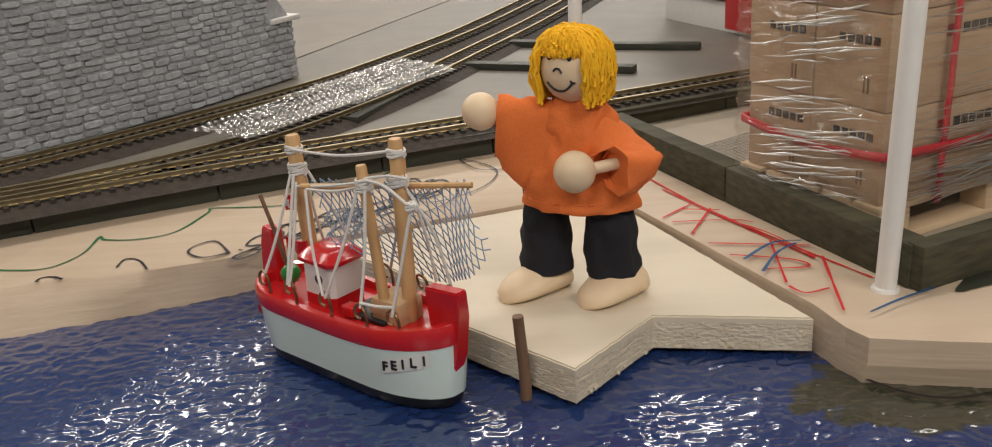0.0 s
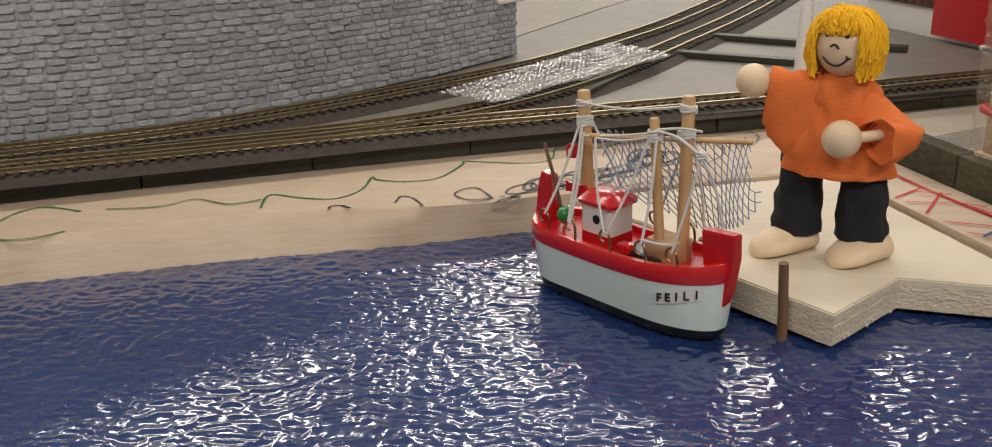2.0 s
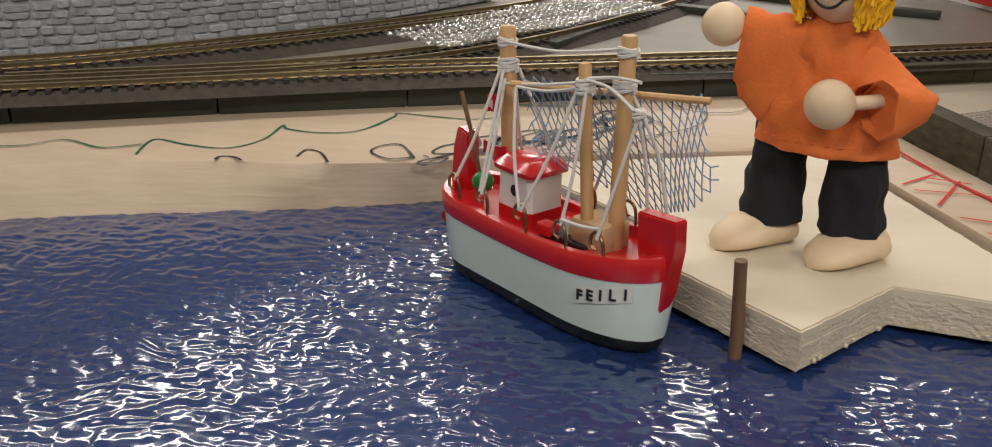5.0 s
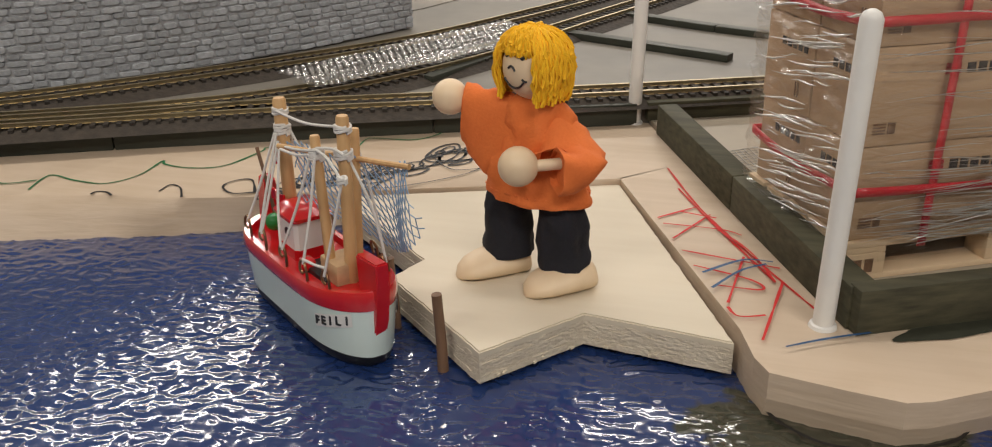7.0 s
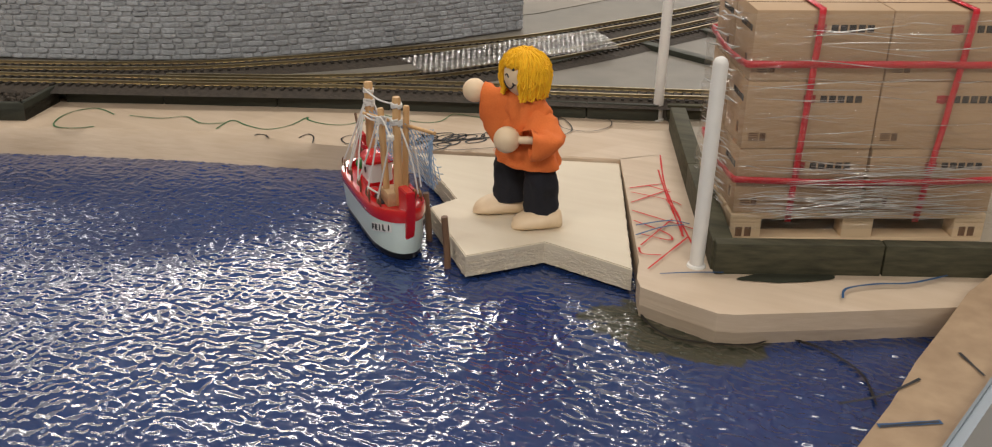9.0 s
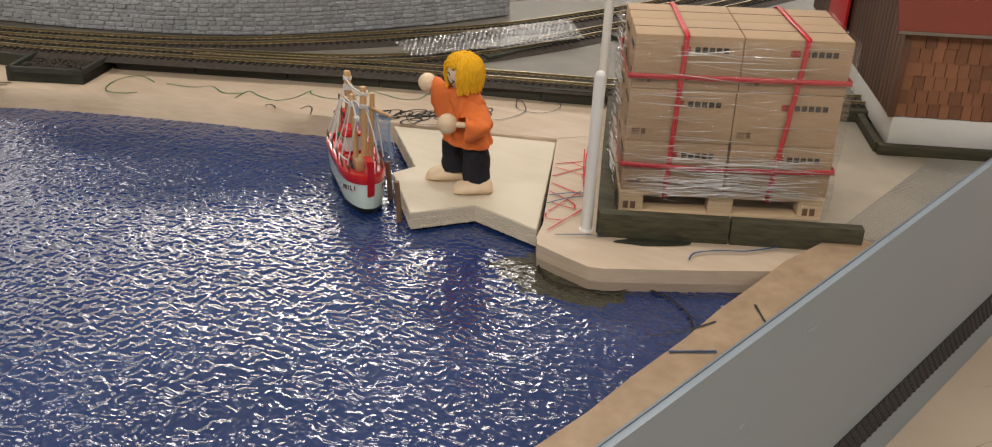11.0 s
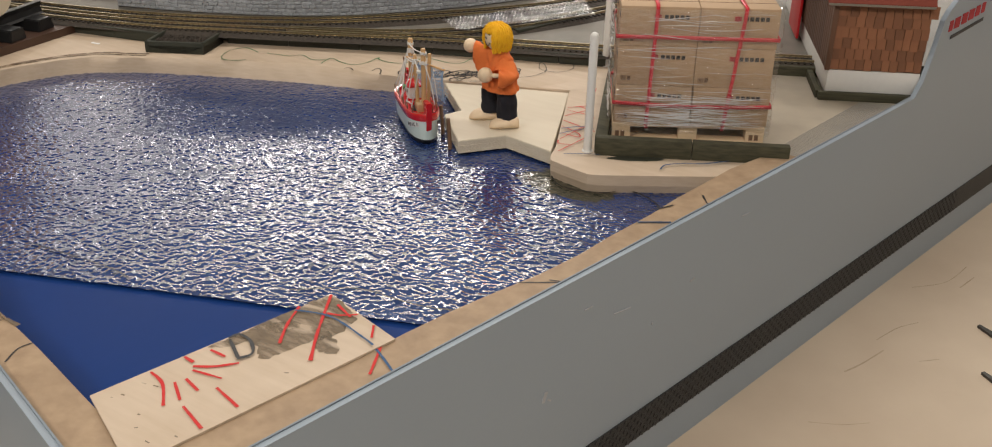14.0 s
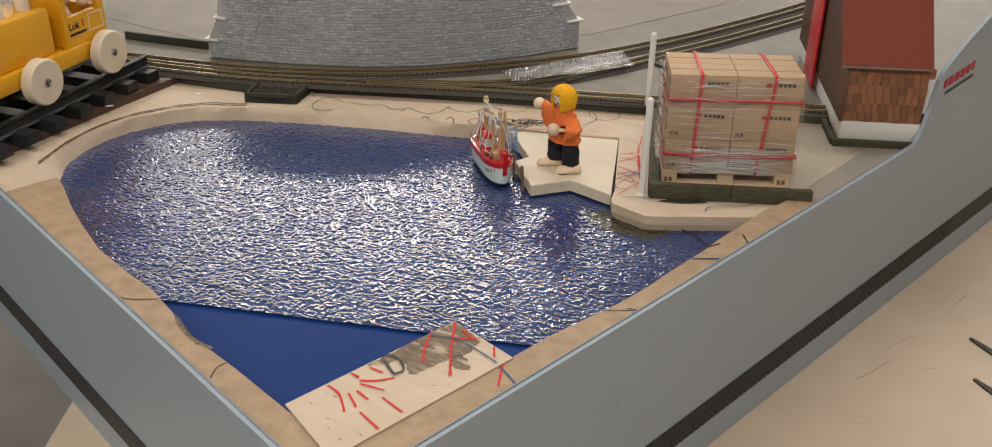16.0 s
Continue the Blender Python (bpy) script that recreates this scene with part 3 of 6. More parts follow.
top = resample(edge_top, 110)
low = resample(edge_low, 110)
top = [(x + 0.0030 * noise.noise(Vector((x * 45, y * 45, 3))), y + 0.0032 * noise.noise(Vector((x * 45, y * 45, 9)))) for x, y in top[:-14]] + top[-14:]
mid = [((a[0] + b[0]) / 2 - 0.002 * noise.noise(Vector((a[0] * 50, a[1] * 50, 1))), (a[1] + b[1]) / 2 + 0.003 * noise.noise(Vector((a[0] * 50, a[1] * 50, 7))))
       for a, b in zip(top, low)]
back = resample_straight([(-0.384, 0.214), (-0.386, 0.300), (-0.395, 0.420), (-0.404, 0.535), (-0.300, 0.577), (-0.217, 0.612), (0.204, 0.788), (0.233, 0.722)], 110)
bm = BM()
loft(bm, [[Vector((*a, -0.004)), Vector((*b, 0.009)), Vector((*c, PLY - 0.001)), Vector((c[0] + (d[0] - c[0]) * 0.02, c[1] + (d[1] - c[1]) * 0.02, PLY)), Vector((*d, PLY)), Vector((*d, -0.004))]
          for a, b, c, d in zip(low, mid, top, back)])
bank = thing("harbour_bank", bm, M["ply"], "pale plywood harbour bank with carved edge and pen marks", "bank", kind="structure", smooth=35)

quay = [(0.2025, 0.692), (0.266, 0.552), (0.2715, 0.533), (0.2765, 0.5245), (0.300, 0.5195), (0.3185, 0.5165), (0.327, 0.5195), (0.375, 0.549), (0.422, 0.579), (0.452, 0.600),
        (0.462, 0.640), (0.31, 0.566), (0.236, 0.725)]
low_quay = [(x + (0.002 if i in (3, 4, 5, 6, 7, 8) else 0) * -0.5, y + (0.004 if 2 <= i <= 8 else 0)) for i, (x, y) in enumerate(quay)]
bm = BM()
loft(bm, [[Vector((*p, z)) for p in ring] for ring, z in ((low_quay, -0.004), (quay, 0.008), (quay, PLY))])
bmesh.ops.triangulate(bm, faces=[f for f in bm.faces if len(f.verts) > 4])
quay_ob = thing("quay", bm, M["ply"], "pale plywood quay with red and blue pen marks", "quay", kind="structure", smooth=14)

# hardboard rims along the two boards
def rim_line(u0, u1, n, depth):
    pts = []
    for i in range(n):
        u = u0 + (u1 - u0) * i / (n - 1)
        pts.append((u, depth(u)))
    return pts


wob = lambda u, s: 0.003 * noise.noise(Vector((u * 22, s, 0.5)))
bm = BM()
pr = [CORNER + RU * u - RN * (d + wob(u, 1.0)) for u, d in ((0.0, 0.044), (0.06, 0.044), (0.12, 0.044), (0.175, 0.044), (0.19, 0.034), (0.21, 0.033), (0.25, 0.032), (0.29, 0.028),
      (0.33, 0.026), (0.37, 0.024), (0.41, 0.025), (0.46, 0.028), (0.50, 0.031), (0.54, 0.033), (0.58, 0.034), (0.62, 0.030), (0.645, 0.02))]
prism(bm, [(p.x, p.y) for p in pr] + [(p.x, p.y) for p in (CORNER + RU * 0.645, CORNER)], -0.002, 0.0245)
rim = thing("side_rim", bm, M["hardboard"], "brown hardboard rim along the grey board", "rim", kind="structure")
bm = BM()
pl = [CORNER + LU * u - LN * (d + wob(u, 5.0)) for u, d in ((0.029, 0.030), (0.06, 0.030), (0.113, 0.029), (0.18, 0.026), (0.25, 0.0235), (0.29, 0.027), (0.335, 0.0305), (0.38, 0.027), (0.44, 0.026), (0.50, 0.033), (0.55, 0.043), (0.60, 0.056), (0.63, 0.060))]
prism(bm, [(p.x, p.y) for p in pl] + [(p.x, p.y) for p in (CORNER + LU * 0.63, CORNER + LU * 0.0, CORNER + LU * 0.0 - LN * 0.03)], -0.002, 0.0243)
rim2 = thing("end_rim", bm, M["hardboard"], "brown hardboard rim along the end board", "rim", kind="structure")

# the loose painted plate over the corner
bm = BM()
prism(bm, [(0.229, 0.068), (0.2725, 0.2315), (0.3425, 0.2135), (0.2985, 0.0405), (0.293, 0.042)], 0.0247, 0.0262)
plate = thing("corner_plate", bm, M["ply"], "loose cream plywood plate with red pen strokes and brown wash", "plate")
PZ = 0.0264
for blob in ([(0.257, 0.164), (0.262, 0.194), (0.274, 0.229), (0.292, 0.224), (0.306, 0.217), (0.308, 0.196), (0.300, 0.182), (0.294, 0.165), (0.287, 0.150), (0.272, 0.160)],
             [(0.302, 0.196), (0.312, 0.190), (0.322, 0.182), (0.316, 0.176), (0.304, 0.180)], [(0.250, 0.142), (0.258, 0.164), (0.266, 0.166), (0.262, 0.150)], [(0.264, 0.176), (0.270, 0.192), (0.282, 0.190), (0.276, 0.176)]):
    bm = BM()
    sp = smooth_path([(x, y, PZ) for x, y in blob], 8, True)
    f = bm.faces.new([bm.verts.new(p + Vector((0.003 * noise.noise(p * 260), 0.003 * noise.noise(p * 270), 0))) for p in sp])
    f.normal_update()
    bmesh.ops.triangulate(bm, faces=[f])
    part("wash", bm, M["stain"], plate, "brown watery wash")
    PZ += 0.0001
for st in ([(0.241, 0.103), (0.256, 0.099), (0.273, 0.085)], [(0.261, 0.104), (0.277, 0.094)], [(0.264, 0.110), (0.279, 0.106)], [(0.286, 0.114), (0.310, 0.108)], [(0.283, 0.091), (0.307, 0.083)],
           [(0.258, 0.121), (0.269, 0.128), (0.279, 0.139)], [(0.261, 0.118), (0.271, 0.120), (0.282, 0.122)], [(0.246, 0.125), (0.255, 0.124)], [(0.254, 0.139), (0.267, 0.139)], [(0.274, 0.230), (0.296, 0.192), (0.314, 0.165)],
           [(0.266, 0.207), (0.274, 0.187), (0.285, 0.168)], [(0.287, 0.211), (0.296, 0.214), (0.305, 0.221)], [(0.286, 0.223), (0.303, 0.216)], [(0.322, 0.217), (0.330, 0.205)]):
    bm = BM()
    ribbon(bm, st, 0.0024, PZ)
    PZ += 0.00003
    part("pen_stroke", bm, M["ink_red"], plate, "red pen stroke", smooth=None, fix=False)
bm = BM()
ribbon(bm, [(0.267, 0.202), (0.292, 0.209), (0.326, 0.202), (0.336, 0.199)], 0.0020, PZ + 0.0001)
part("pen_curve", bm, M["ink_blue"], plate, "blue pen curve", smooth=None, fix=False)
for q, st in enumerate(([(0.2560, 0.1535), (0.2745, 0.1425)], [(0.2545, 0.1540), (0.2570, 0.1610), (0.2690, 0.1590), (0.2790, 0.1500), (0.2750, 0.1410)])):
    bm = BM()
    ribbon(bm, st, 0.0028, PZ + 0.0002 + q * 0.0001)
    part("letter_stroke", bm, M["ink"], plate, "thick black stroke of a letter D", smooth=None, fix=False)

# pen marks on the rims and the banks
def marks(owner, strokes, width, z, material, label):
    for q, st in enumerate(strokes):
        bm = BM()
        ribbon(bm, st, width, z + q * 0.00012)
        part("pen_mark", bm, material, owner, label, smooth=None, fix=False)


marks(rim, [[(0.370, 0.318), (0.384, 0.327), (0.396, 0.335)], [(0.387, 0.333), (0.395, 0.335), (0.394, 0.328)], [(0.402, 0.447), (0.422, 0.461)], [(0.385, 0.455), (0.40, 0.47), (0.412, 0.49)], [(0.425, 0.520), (0.436, 0.505)]], 0.0016, 0.0248, M["ink"], "black pen mark")
marks(rim, [[(0.401, 0.447), (0.423, 0.4615)]], 0.0032, 0.0250, M["ink_blue"], "blue pen dash")
marks(rim, [[(0.338, 0.204), (0.343, 0.195), (0.352, 0.176)]], 0.0026, 0.0252, M["ink_red"], "red pen stroke")
marks(rim, [[(0.338, 0.199), (0.346, 0.195), (0.362, 0.186)]], 0.0020, 0.0254, M["ink_blue"], "blue pen curve")
marks(rim2, [[(0.155, 0.062), (0.149, 0.075), (0.151, 0.084)], [(-0.01, 0.100), (0.010, 0.106), (0.029, 0.119)]], 0.0018, 0.0246, M["ink"], "dark pen mark")
for q, st in enumerate(([(0.062, 0.109), (0.086, 0.098), (0.105, 0.092), (0.126, 0.091)], [(0.070, 0.103), (0.094, 0.094), (0.112, 0.089)])):
    bm = BM()
    ribbon(bm, st, 0.0042, 0.0248 + q * 0.0001)
    part("wash", bm, M["stain"], rim2, "grey-brown watery wash", smooth=None, fix=False)
for q, (x, y) in enumerate(((0.242, 0.073), (0.245, 0.078), (0.254, 0.094), (0.276, 0.062), (0.300, 0.070), (0.246, 0.092), (0.264, 0.147), (0.310, 0.146), (0.290, 0.058), (0.268, 0.071))):
    bm = BM()
    ribbon(bm, [(x, y), (x + 0.0016 + 0.0009 * (q % 3), y + 0.0005 * (q % 4))], 0.0010 + 0.0003 * (q % 2), PZ + 0.0004 + q * 0.00002)
    part("speck", bm, M["stain"], plate, "small brown speck", smooth=None, fix=False)

wave = [(-0.074, 0.6081), (-0.0767, 0.628), (-0.0599, 0.6246), (-0.0421, 0.6245), (-0.0327, 0.6391), (-0.0326, 0.6601), (-0.0283, 0.656), (-0.0128, 0.6543), (0.0026, 0.6616), (0.0108, 0.6861), (0.0109, 0.6924),
        (0.0257, 0.6914), (0.0466, 0.6911), (0.058, 0.6998), (0.0581, 0.7167), (0.0622, 0.7212), (0.0835, 0.7234), (0.0942, 0.7355), (0.095, 0.7484)]
marks(bank, [wave, [(-0.1613, 0.5965), (-0.1836, 0.6009), (-0.1929, 0.5882), (-0.19, 0.5701), (-0.1786, 0.5568), (-0.1636, 0.5601), (-0.1535, 0.5698)],
             [(-0.150, 0.600), (-0.125, 0.606), (-0.112, 0.618), (-0.092, 0.612), (-0.078, 0.620)]], 0.0014, PLY + 0.0004, M["ink_green"], "green pen wave")
loops_b = [[(-0.0407, 0.6099), (-0.0399, 0.6138), (-0.0347, 0.6144), (-0.0298, 0.6111)], [(-0.0104, 0.621), (-0.0097, 0.6301), (-0.0029, 0.6278), (0.0044, 0.6168)],
           [(0.036, 0.6301), (0.0263, 0.6455), (0.0186, 0.6425), (0.0167, 0.634), (0.0255, 0.6269), (0.0359, 0.631)], [(0.0392, 0.6334), (0.0415, 0.6326)]]
marks(bank, loops_b, 0.0014, PLY + 0.0004, M["ink"], "black pen curl")


def scrawl(ends, loops, rise, seed, slant=0.5):
    """A hurried run of uneven pen loops between two ends."""
    rnd = random.Random(seed)
    a, b = (Vector((*q, 0)) for q in ends)
    d = (b - a).normalized()
    up = Vector((-d.y, d.x, 0)) * 0.75 + d * slant
    pts = []
    for i in range(loops):
        c = a.lerp(b, i / max(loops - 1, 1))
        tall, wide = rise * rnd.choice((0.45, 0.6, 0.8, 1.25)), rise * rnd.uniform(0.18, 0.36)
        for k in range(5):
            t = 2 * math.pi * k / 5
            q = c + up * tall * (0.5 - 0.5 * math.cos(t)) * (1 if i % 4 else -0.55) + d * wide * math.sin(t)
            pts.append((q.x + rnd.uniform(-1, 1) * 0.0006, q.y + rnd.uniform(-1, 1) * 0.0006))
    return pts


marks(bank, [scrawl(((0.044, 0.634), (0.086, 0.668)), 9, 0.029, 4), scrawl(((0.082, 0.662), (0.124, 0.702)), 10, 0.029, 9), scrawl(((0.102, 0.700), (0.118, 0.714)), 6, 0.010, 13)], 0.0018, PLY + 0.0004, M["ink"], "black looping scribble")
marks(bank, [[(0.0683, 0.6652), (0.0879, 0.649), (0.11, 0.6609), (0.1302, 0.6832), (0.1316, 0.7049), (0.1151, 0.716)], [(0.101, 0.7018), (0.1204, 0.6821), (0.1446, 0.7001), (0.1521, 0.7264), (0.1396, 0.7457), (0.1309, 0.7505)],
             [(0.1309, 0.7505), (0.1437, 0.7295), (0.1648, 0.7317), (0.1732, 0.7491), (0.1666, 0.7629), (0.1534, 0.7586)]], 0.0010, PLY + 0.0008, M["ink"], "thin grey loop")
red = [[(0.2242, 0.7109), (0.244, 0.6612), (0.2674, 0.6161), (0.2933, 0.5712)], [(0.2321, 0.6835), (0.2498, 0.6464), (0.278, 0.5917)], [(0.2264, 0.6451), (0.2432, 0.6626)], [(0.2353, 0.6236), (0.2491, 0.6539)],
       [(0.2296, 0.6387), (0.2543, 0.6378), (0.2636, 0.6335)], [(0.2401, 0.6121), (0.2796, 0.6039)], [(0.246, 0.5985), (0.2685, 0.5906), (0.2728, 0.5829), (0.2555, 0.5829)], [(0.2652, 0.6111), (0.2609, 0.5689)],
       [(0.2609, 0.5655), (0.2652, 0.5591), (0.2747, 0.5621)], [(0.2807, 0.5913), (0.2739, 0.5431)], [(0.2537, 0.635), (0.2674, 0.6161), (0.2776, 0.5903)], [(0.2360, 0.652), (0.252, 0.648)]]
marks(quay_ob, red, 0.0013, PLY + 0.0004, M["ink_red"], "red pen scribble")
marks(quay_ob, [[(0.2545, 0.5785), (0.2643, 0.596), (0.2741, 0.6047)], [(0.25, 0.5907), (0.2649, 0.606), (0.2767, 0.6069)], [(0.2816, 0.5393), (0.2954, 0.5483), (0.3102, 0.5564)],
                [(0.370, 0.557), (0.370, 0.568), (0.382, 0.580), (0.398, 0.590), (0.414, 0.608)]], 0.0017, PLY + 0.0020, M["ink_blue"], "blue pen line")
bm = BM()
sp = smooth_path([(0.318, 0.556, PLY + 0.0006), (0.328, 0.558, PLY + 0.0006), (0.345, 0.566, PLY + 0.0006), (0.362, 0.580, PLY + 0.0006), (0.350, 0.586, PLY + 0.0006), (0.330, 0.572, PLY + 0.0006)], 6, True)
bmesh.ops.triangulate(bm, faces=[bm.faces.new([bm.verts.new(p + Vector((0.0015 * noise.noise(p * 400), 0.0015 * noise.noise(p * 380), 0))) for p in sp])])
part("smear", bm, M["olive"], quay_ob, "dark paint smear")

# lines drawn on the sheet
for st in ([(0.345, 0.539), (0.367, 0.536), (0.387, 0.522), (0.397, 0.499)], [(0.215, 0.248), (0.226, 0.257), (0.246, 0.272), (0.265, 0.280), (0.284, 0.281), (0.312, 0.285), (0.335, 0.294)], [(0.102, 0.194), (0.069, 0.195), (-0.007, 0.186)],
           [(0.274, 0.538), (0.280, 0.523), (0.300, 0.512), (0.333, 0.522), (0.345, 0.539)]):
    bm = BM()
    ribbon(bm, st, 0.0016, 0.0016)
    part("drawn_line", bm, M["black"], water, "black drawn line", smooth=None, fix=False)

# ---- ground behind the kerbs ----
bm = BM()
prism(bm, [(-0.215, 0.613), (0.204, 0.787), (0.45, 0.895), (0.548, 1.0), (0.60, 1.25), (0.60, 1.7), (-0.75, 1.7), (-0.75, 0.50), (-0.405, 0.545), (-0.300, 0.577)], -0.01, 0.028)
yard_back = thing("trackside_ground", bm, M["yard"], "grey-white washed layout ground beside the tracks", "ground", kind="structure")
bm = BM()
prism(bm, [(-0.95, 0.66), (-0.43, 0.66), (-0.30, 0.72), (-0.12, 0.85), (-0.01, 1.02), (0.10, 1.30), (0.2, 1.7), (-0.95, 1.7)], 0.0282, 0.0286)
thing("far_board", bm, M["far_board"], "stained beige board behind the stone wall", "board", kind="structure")
bm = BM()
prism(bm, [(0.31, 0.562), (0.232, 0.724), (0.206, 0.786), (0.448, 0.894), (0.52, 0.84), (0.462, 0.637)], -0.01, 0.0205)
yard = thing("loading_yard", bm, M["loading"], "beige washed loading yard board", "yard", kind="structure")

# thin dark pencil lines that follow the carved bank
for off in (0.006, 0.012):
    st = [(x + (bx - x) / max(math.hypot(bx - x, by - y), 1e-6) * off, y + (by - y) / max(math.hypot(bx - x, by - y), 1e-6) * off) for (x, y), (bx, by) in list(zip(top, back))[8:48:3]]
    bm = BM()
    ribbon(bm, st, 0.0012, PLY + 0.0009)
    part("pencil_line", bm, M["twig"], bank, "thin brown line", smooth=None, fix=False)
    bm = BM()
    ribbon(bm, st, 0.0042, PLY + 0.0005)
    part("wash", bm, M["stain"], bank, "dirty brown wash", smooth=None, fix=False)

# ---- kerbs ----
def kerb(pts, z0, z1, width, material, label, gap=0.0008, name="kerb"):
    """A strip of short boards on edge; pts run along the outer face, the strip lies to its left."""
    ob = thing(name, None, None, label, "kerb", group="dark wooden kerbs")
    for a, b in zip(pts, pts[1:]):
        a, b = Vector((*a, 0)), Vector((*b, 0))
        d = (b - a).normalized()
        s = Vector((-d.y, d.x, 0))
        bm = BM()
        box(bm, ((b - a).length - gap, width, z1 - z0), (a + b) / 2 + s * width / 2 + Vector((0, 0, (z0 + z1) / 2)),
            Matrix((d, s, Vector((0, 0, 1)))).transposed(), 0.0006)
        part("board", bm, material, ob)
    return ob


K = "olive-black stained wooden kerb boards on the plywood bank"
kerb([(-0.217, 0.601), (-0.148, 0.6335), (-0.068, 0.670), (0.012, 0.7045), (0.091, 0.7375), (0.150, 0.7595), (0.200, 0.779)], PLY, 0.0305, 0.005, M["kerb"], K)
kerb([(-0.405, 0.526), (-0.345, 0.540), (-0.283, 0.555)], PLY, 0.0305, 0.005, M["kerb"], K)
kerb([(0.305, 0.556), (0.383, 0.595), (0.461, 0.633)], PLY, 0.0355, 0.008, M["kerb_worn"], "worn olive wooden kerb in front of the pallet")
kerb([(0.212, 0.766), (0.257, 0.662), (0.3022, 0.5600)], PLY, 0.0350, 0.011, M["kerb_worn"], "worn olive wooden kerb beside the pallet")
kerb([(0.205, 0.781), (0.29, 0.818), (0.42, 0.876)], 0.02, 0.031, 0.006, M["kerb_worn"], "dark wooden kerb along the yard track")
kerb([(0.126, 0.941), (0.244, 0.895)], 0.028, 0.033, 0.010, M["kerb"], "dark wooden strip between washed panels")
kerb([(0.153, 1.019), (0.230, 0.984), (0.30, 0.96)], 0.028, 0.033, 0.010, M["kerb"], "dark wooden strip between washed panels")
kerb([(0.070, 0.800), (0.126, 0.941)], 0.028, 0.033, 0.008, M["kerb"], "dark wooden strip beside the curved track")
kerb([(-0.60, 0.600), (-0.53, 0.615), (-0.455, 0.634)], 0.028, 0.040, 0.006, M["kerb"], "dark wooden kerb at the foot of the stone wall")

# planter trough let into the kerb
P = [Vector((-0.270, 0.524, 0)), Vector((-0.207, 0.556, 0)), Vector((-0.222, 0.600, 0)), Vector((-0.288, 0.570, 0))]
trough = thing("planter_trough", None, None, "olive-black wooden trough filled with brown gravel", "trough")
for a, b in ((0, 1), (1, 2), (3, 0)):
    d = (P[b] - P[a]).normalized()
    s = Vector((-d.y, d.x, 0))
    bm = BM()
    box(bm, ((P[b] - P[a]).length, 0.004, 0.0135), (P[a] + P[b]) / 2 + s * 0.002 + Vector((0, 0, PLY + 0.0067)), Matrix((d, s, Vector((0, 0, 1)))).transposed(), 0.0005)
    part("side", bm, M["kerb"], trough)
bm = BM()
rnd = random.Random(4)
for i in range(260):
    u, v = rnd.random(), rnd.random()
    q = P[0].lerp(P[1], 0.08 + 0.84 * u).lerp(P[3].lerp(P[2], 0.08 + 0.84 * u), 0.1 + 0.85 * v)
    r = rnd.uniform(0.0012, 0.0024)
    bmesh.ops.create_icosphere(bm, subdivisions=1, radius=r, matrix=Matrix.Translation((q.x, q.y, PLY + 0.008 + rnd.random() * 0.002)))
part("gravel", bm, M["ballast"], trough, "brown gravel", kind="stuff", smooth=None)
bm = BM()
prism(bm, [(p.x, p.y) for p in P], PLY, PLY + 0.0085)
part("bed", bm, M["ballast"], trough)


# ---- model tracks ----
def track(pts, label, gauge=0.0165, z=0.0292):
    ob = thing("model_track", None, None, label, "railway track", group="model tracks")
    c = [p for p in smooth_path([(x, y, z) for x, y in pts], 14)]
    dirs = [(c[min(i + 1, len(c) - 1)] - c[max(i - 1, 0)]).normalized() for i in range(len(c))]
    nor = [Vector((-d.y, d.x, 0)) for d in dirs]
    bm = BM()
    loft(bm, [[p + s * 0.023 - Vector((0, 0, 0.001)), p + s * 0.014 + Vector((0, 0, 0.0022)), p - s * 0.014 + Vector((0, 0, 0.0022)), p - s * 0.023 - Vector((0, 0, 0.001))] for p, s in zip(c, nor)])
    part("ballast", bm, M["ballast"], ob, "brown ballast")
    for sgn in (-1, 1):
        bm = BM()
        prof = ((-0.0013, 0.0034), (0.0013, 0.0034), (0.0005, 0.0038), (0.0006, 0.0052), (0.0010, 0.0058), (-0.0010, 0.0058), (-0.0006, 0.0052), (-0.0005, 0.0038))
        loft(bm, [[p + s * (sgn * gauge / 2 + a) + Vector((0, 0, h)) for a, h in prof] for p, s in zip(c, nor)])
        part("rail", bm, M["brass"], ob, "brassy rail")
    bm = BM()
    run = 0.0
    for a, b, d, s in zip(c, c[1:], dirs, nor):
        seg = (b - a).length
        while run < seg:
            q = a + d * run
            box(bm, (0.0026, 0.029, 0.0016), q + Vector((0, 0, 0.0029)), Matrix((d, s, Vector((0, 0, 1)))).transposed())
            run += 0.0068
        run -= seg
    part("sleeper_bed", bm, M["sleeper"], ob, "dark sleepers", kind="stuff", smooth=None)
    return ob


track([(-0.60, 0.522), (-0.518, 0.540), (-0.40, 0.573), (-0.325, 0.602), (-0.240, 0.643), (-0.163, 0.690), (-0.110, 0.736), (-0.053, 0.795), (0.027, 0.890), (0.081, 0.985), (0.134, 1.10), (0.212, 1.32), (0.26, 1.5)],
      "brass-railed model track curving along the stone wall")
track([(-0.60, 0.498), (-0.462, 0.527), (-0.37, 0.553), (-0.293, 0.580), (-0.208, 0.619), (-0.135, 0.653), (-0.011, 0.7125), (0.09, 0.755), (0.205, 0.803), (0.30, 0.846), (0.40, 0.892)],
      "brass-railed model track beside the harbour kerb")
track([(-0.16, 0.648), (-0.06, 0.700), (0.0, 0.745), (0.045, 0.800), (0.09, 0.880), (0.135, 0.985), (0.19, 1.12), (0.27, 1.35)], "brass-railed branch track joining the curve")

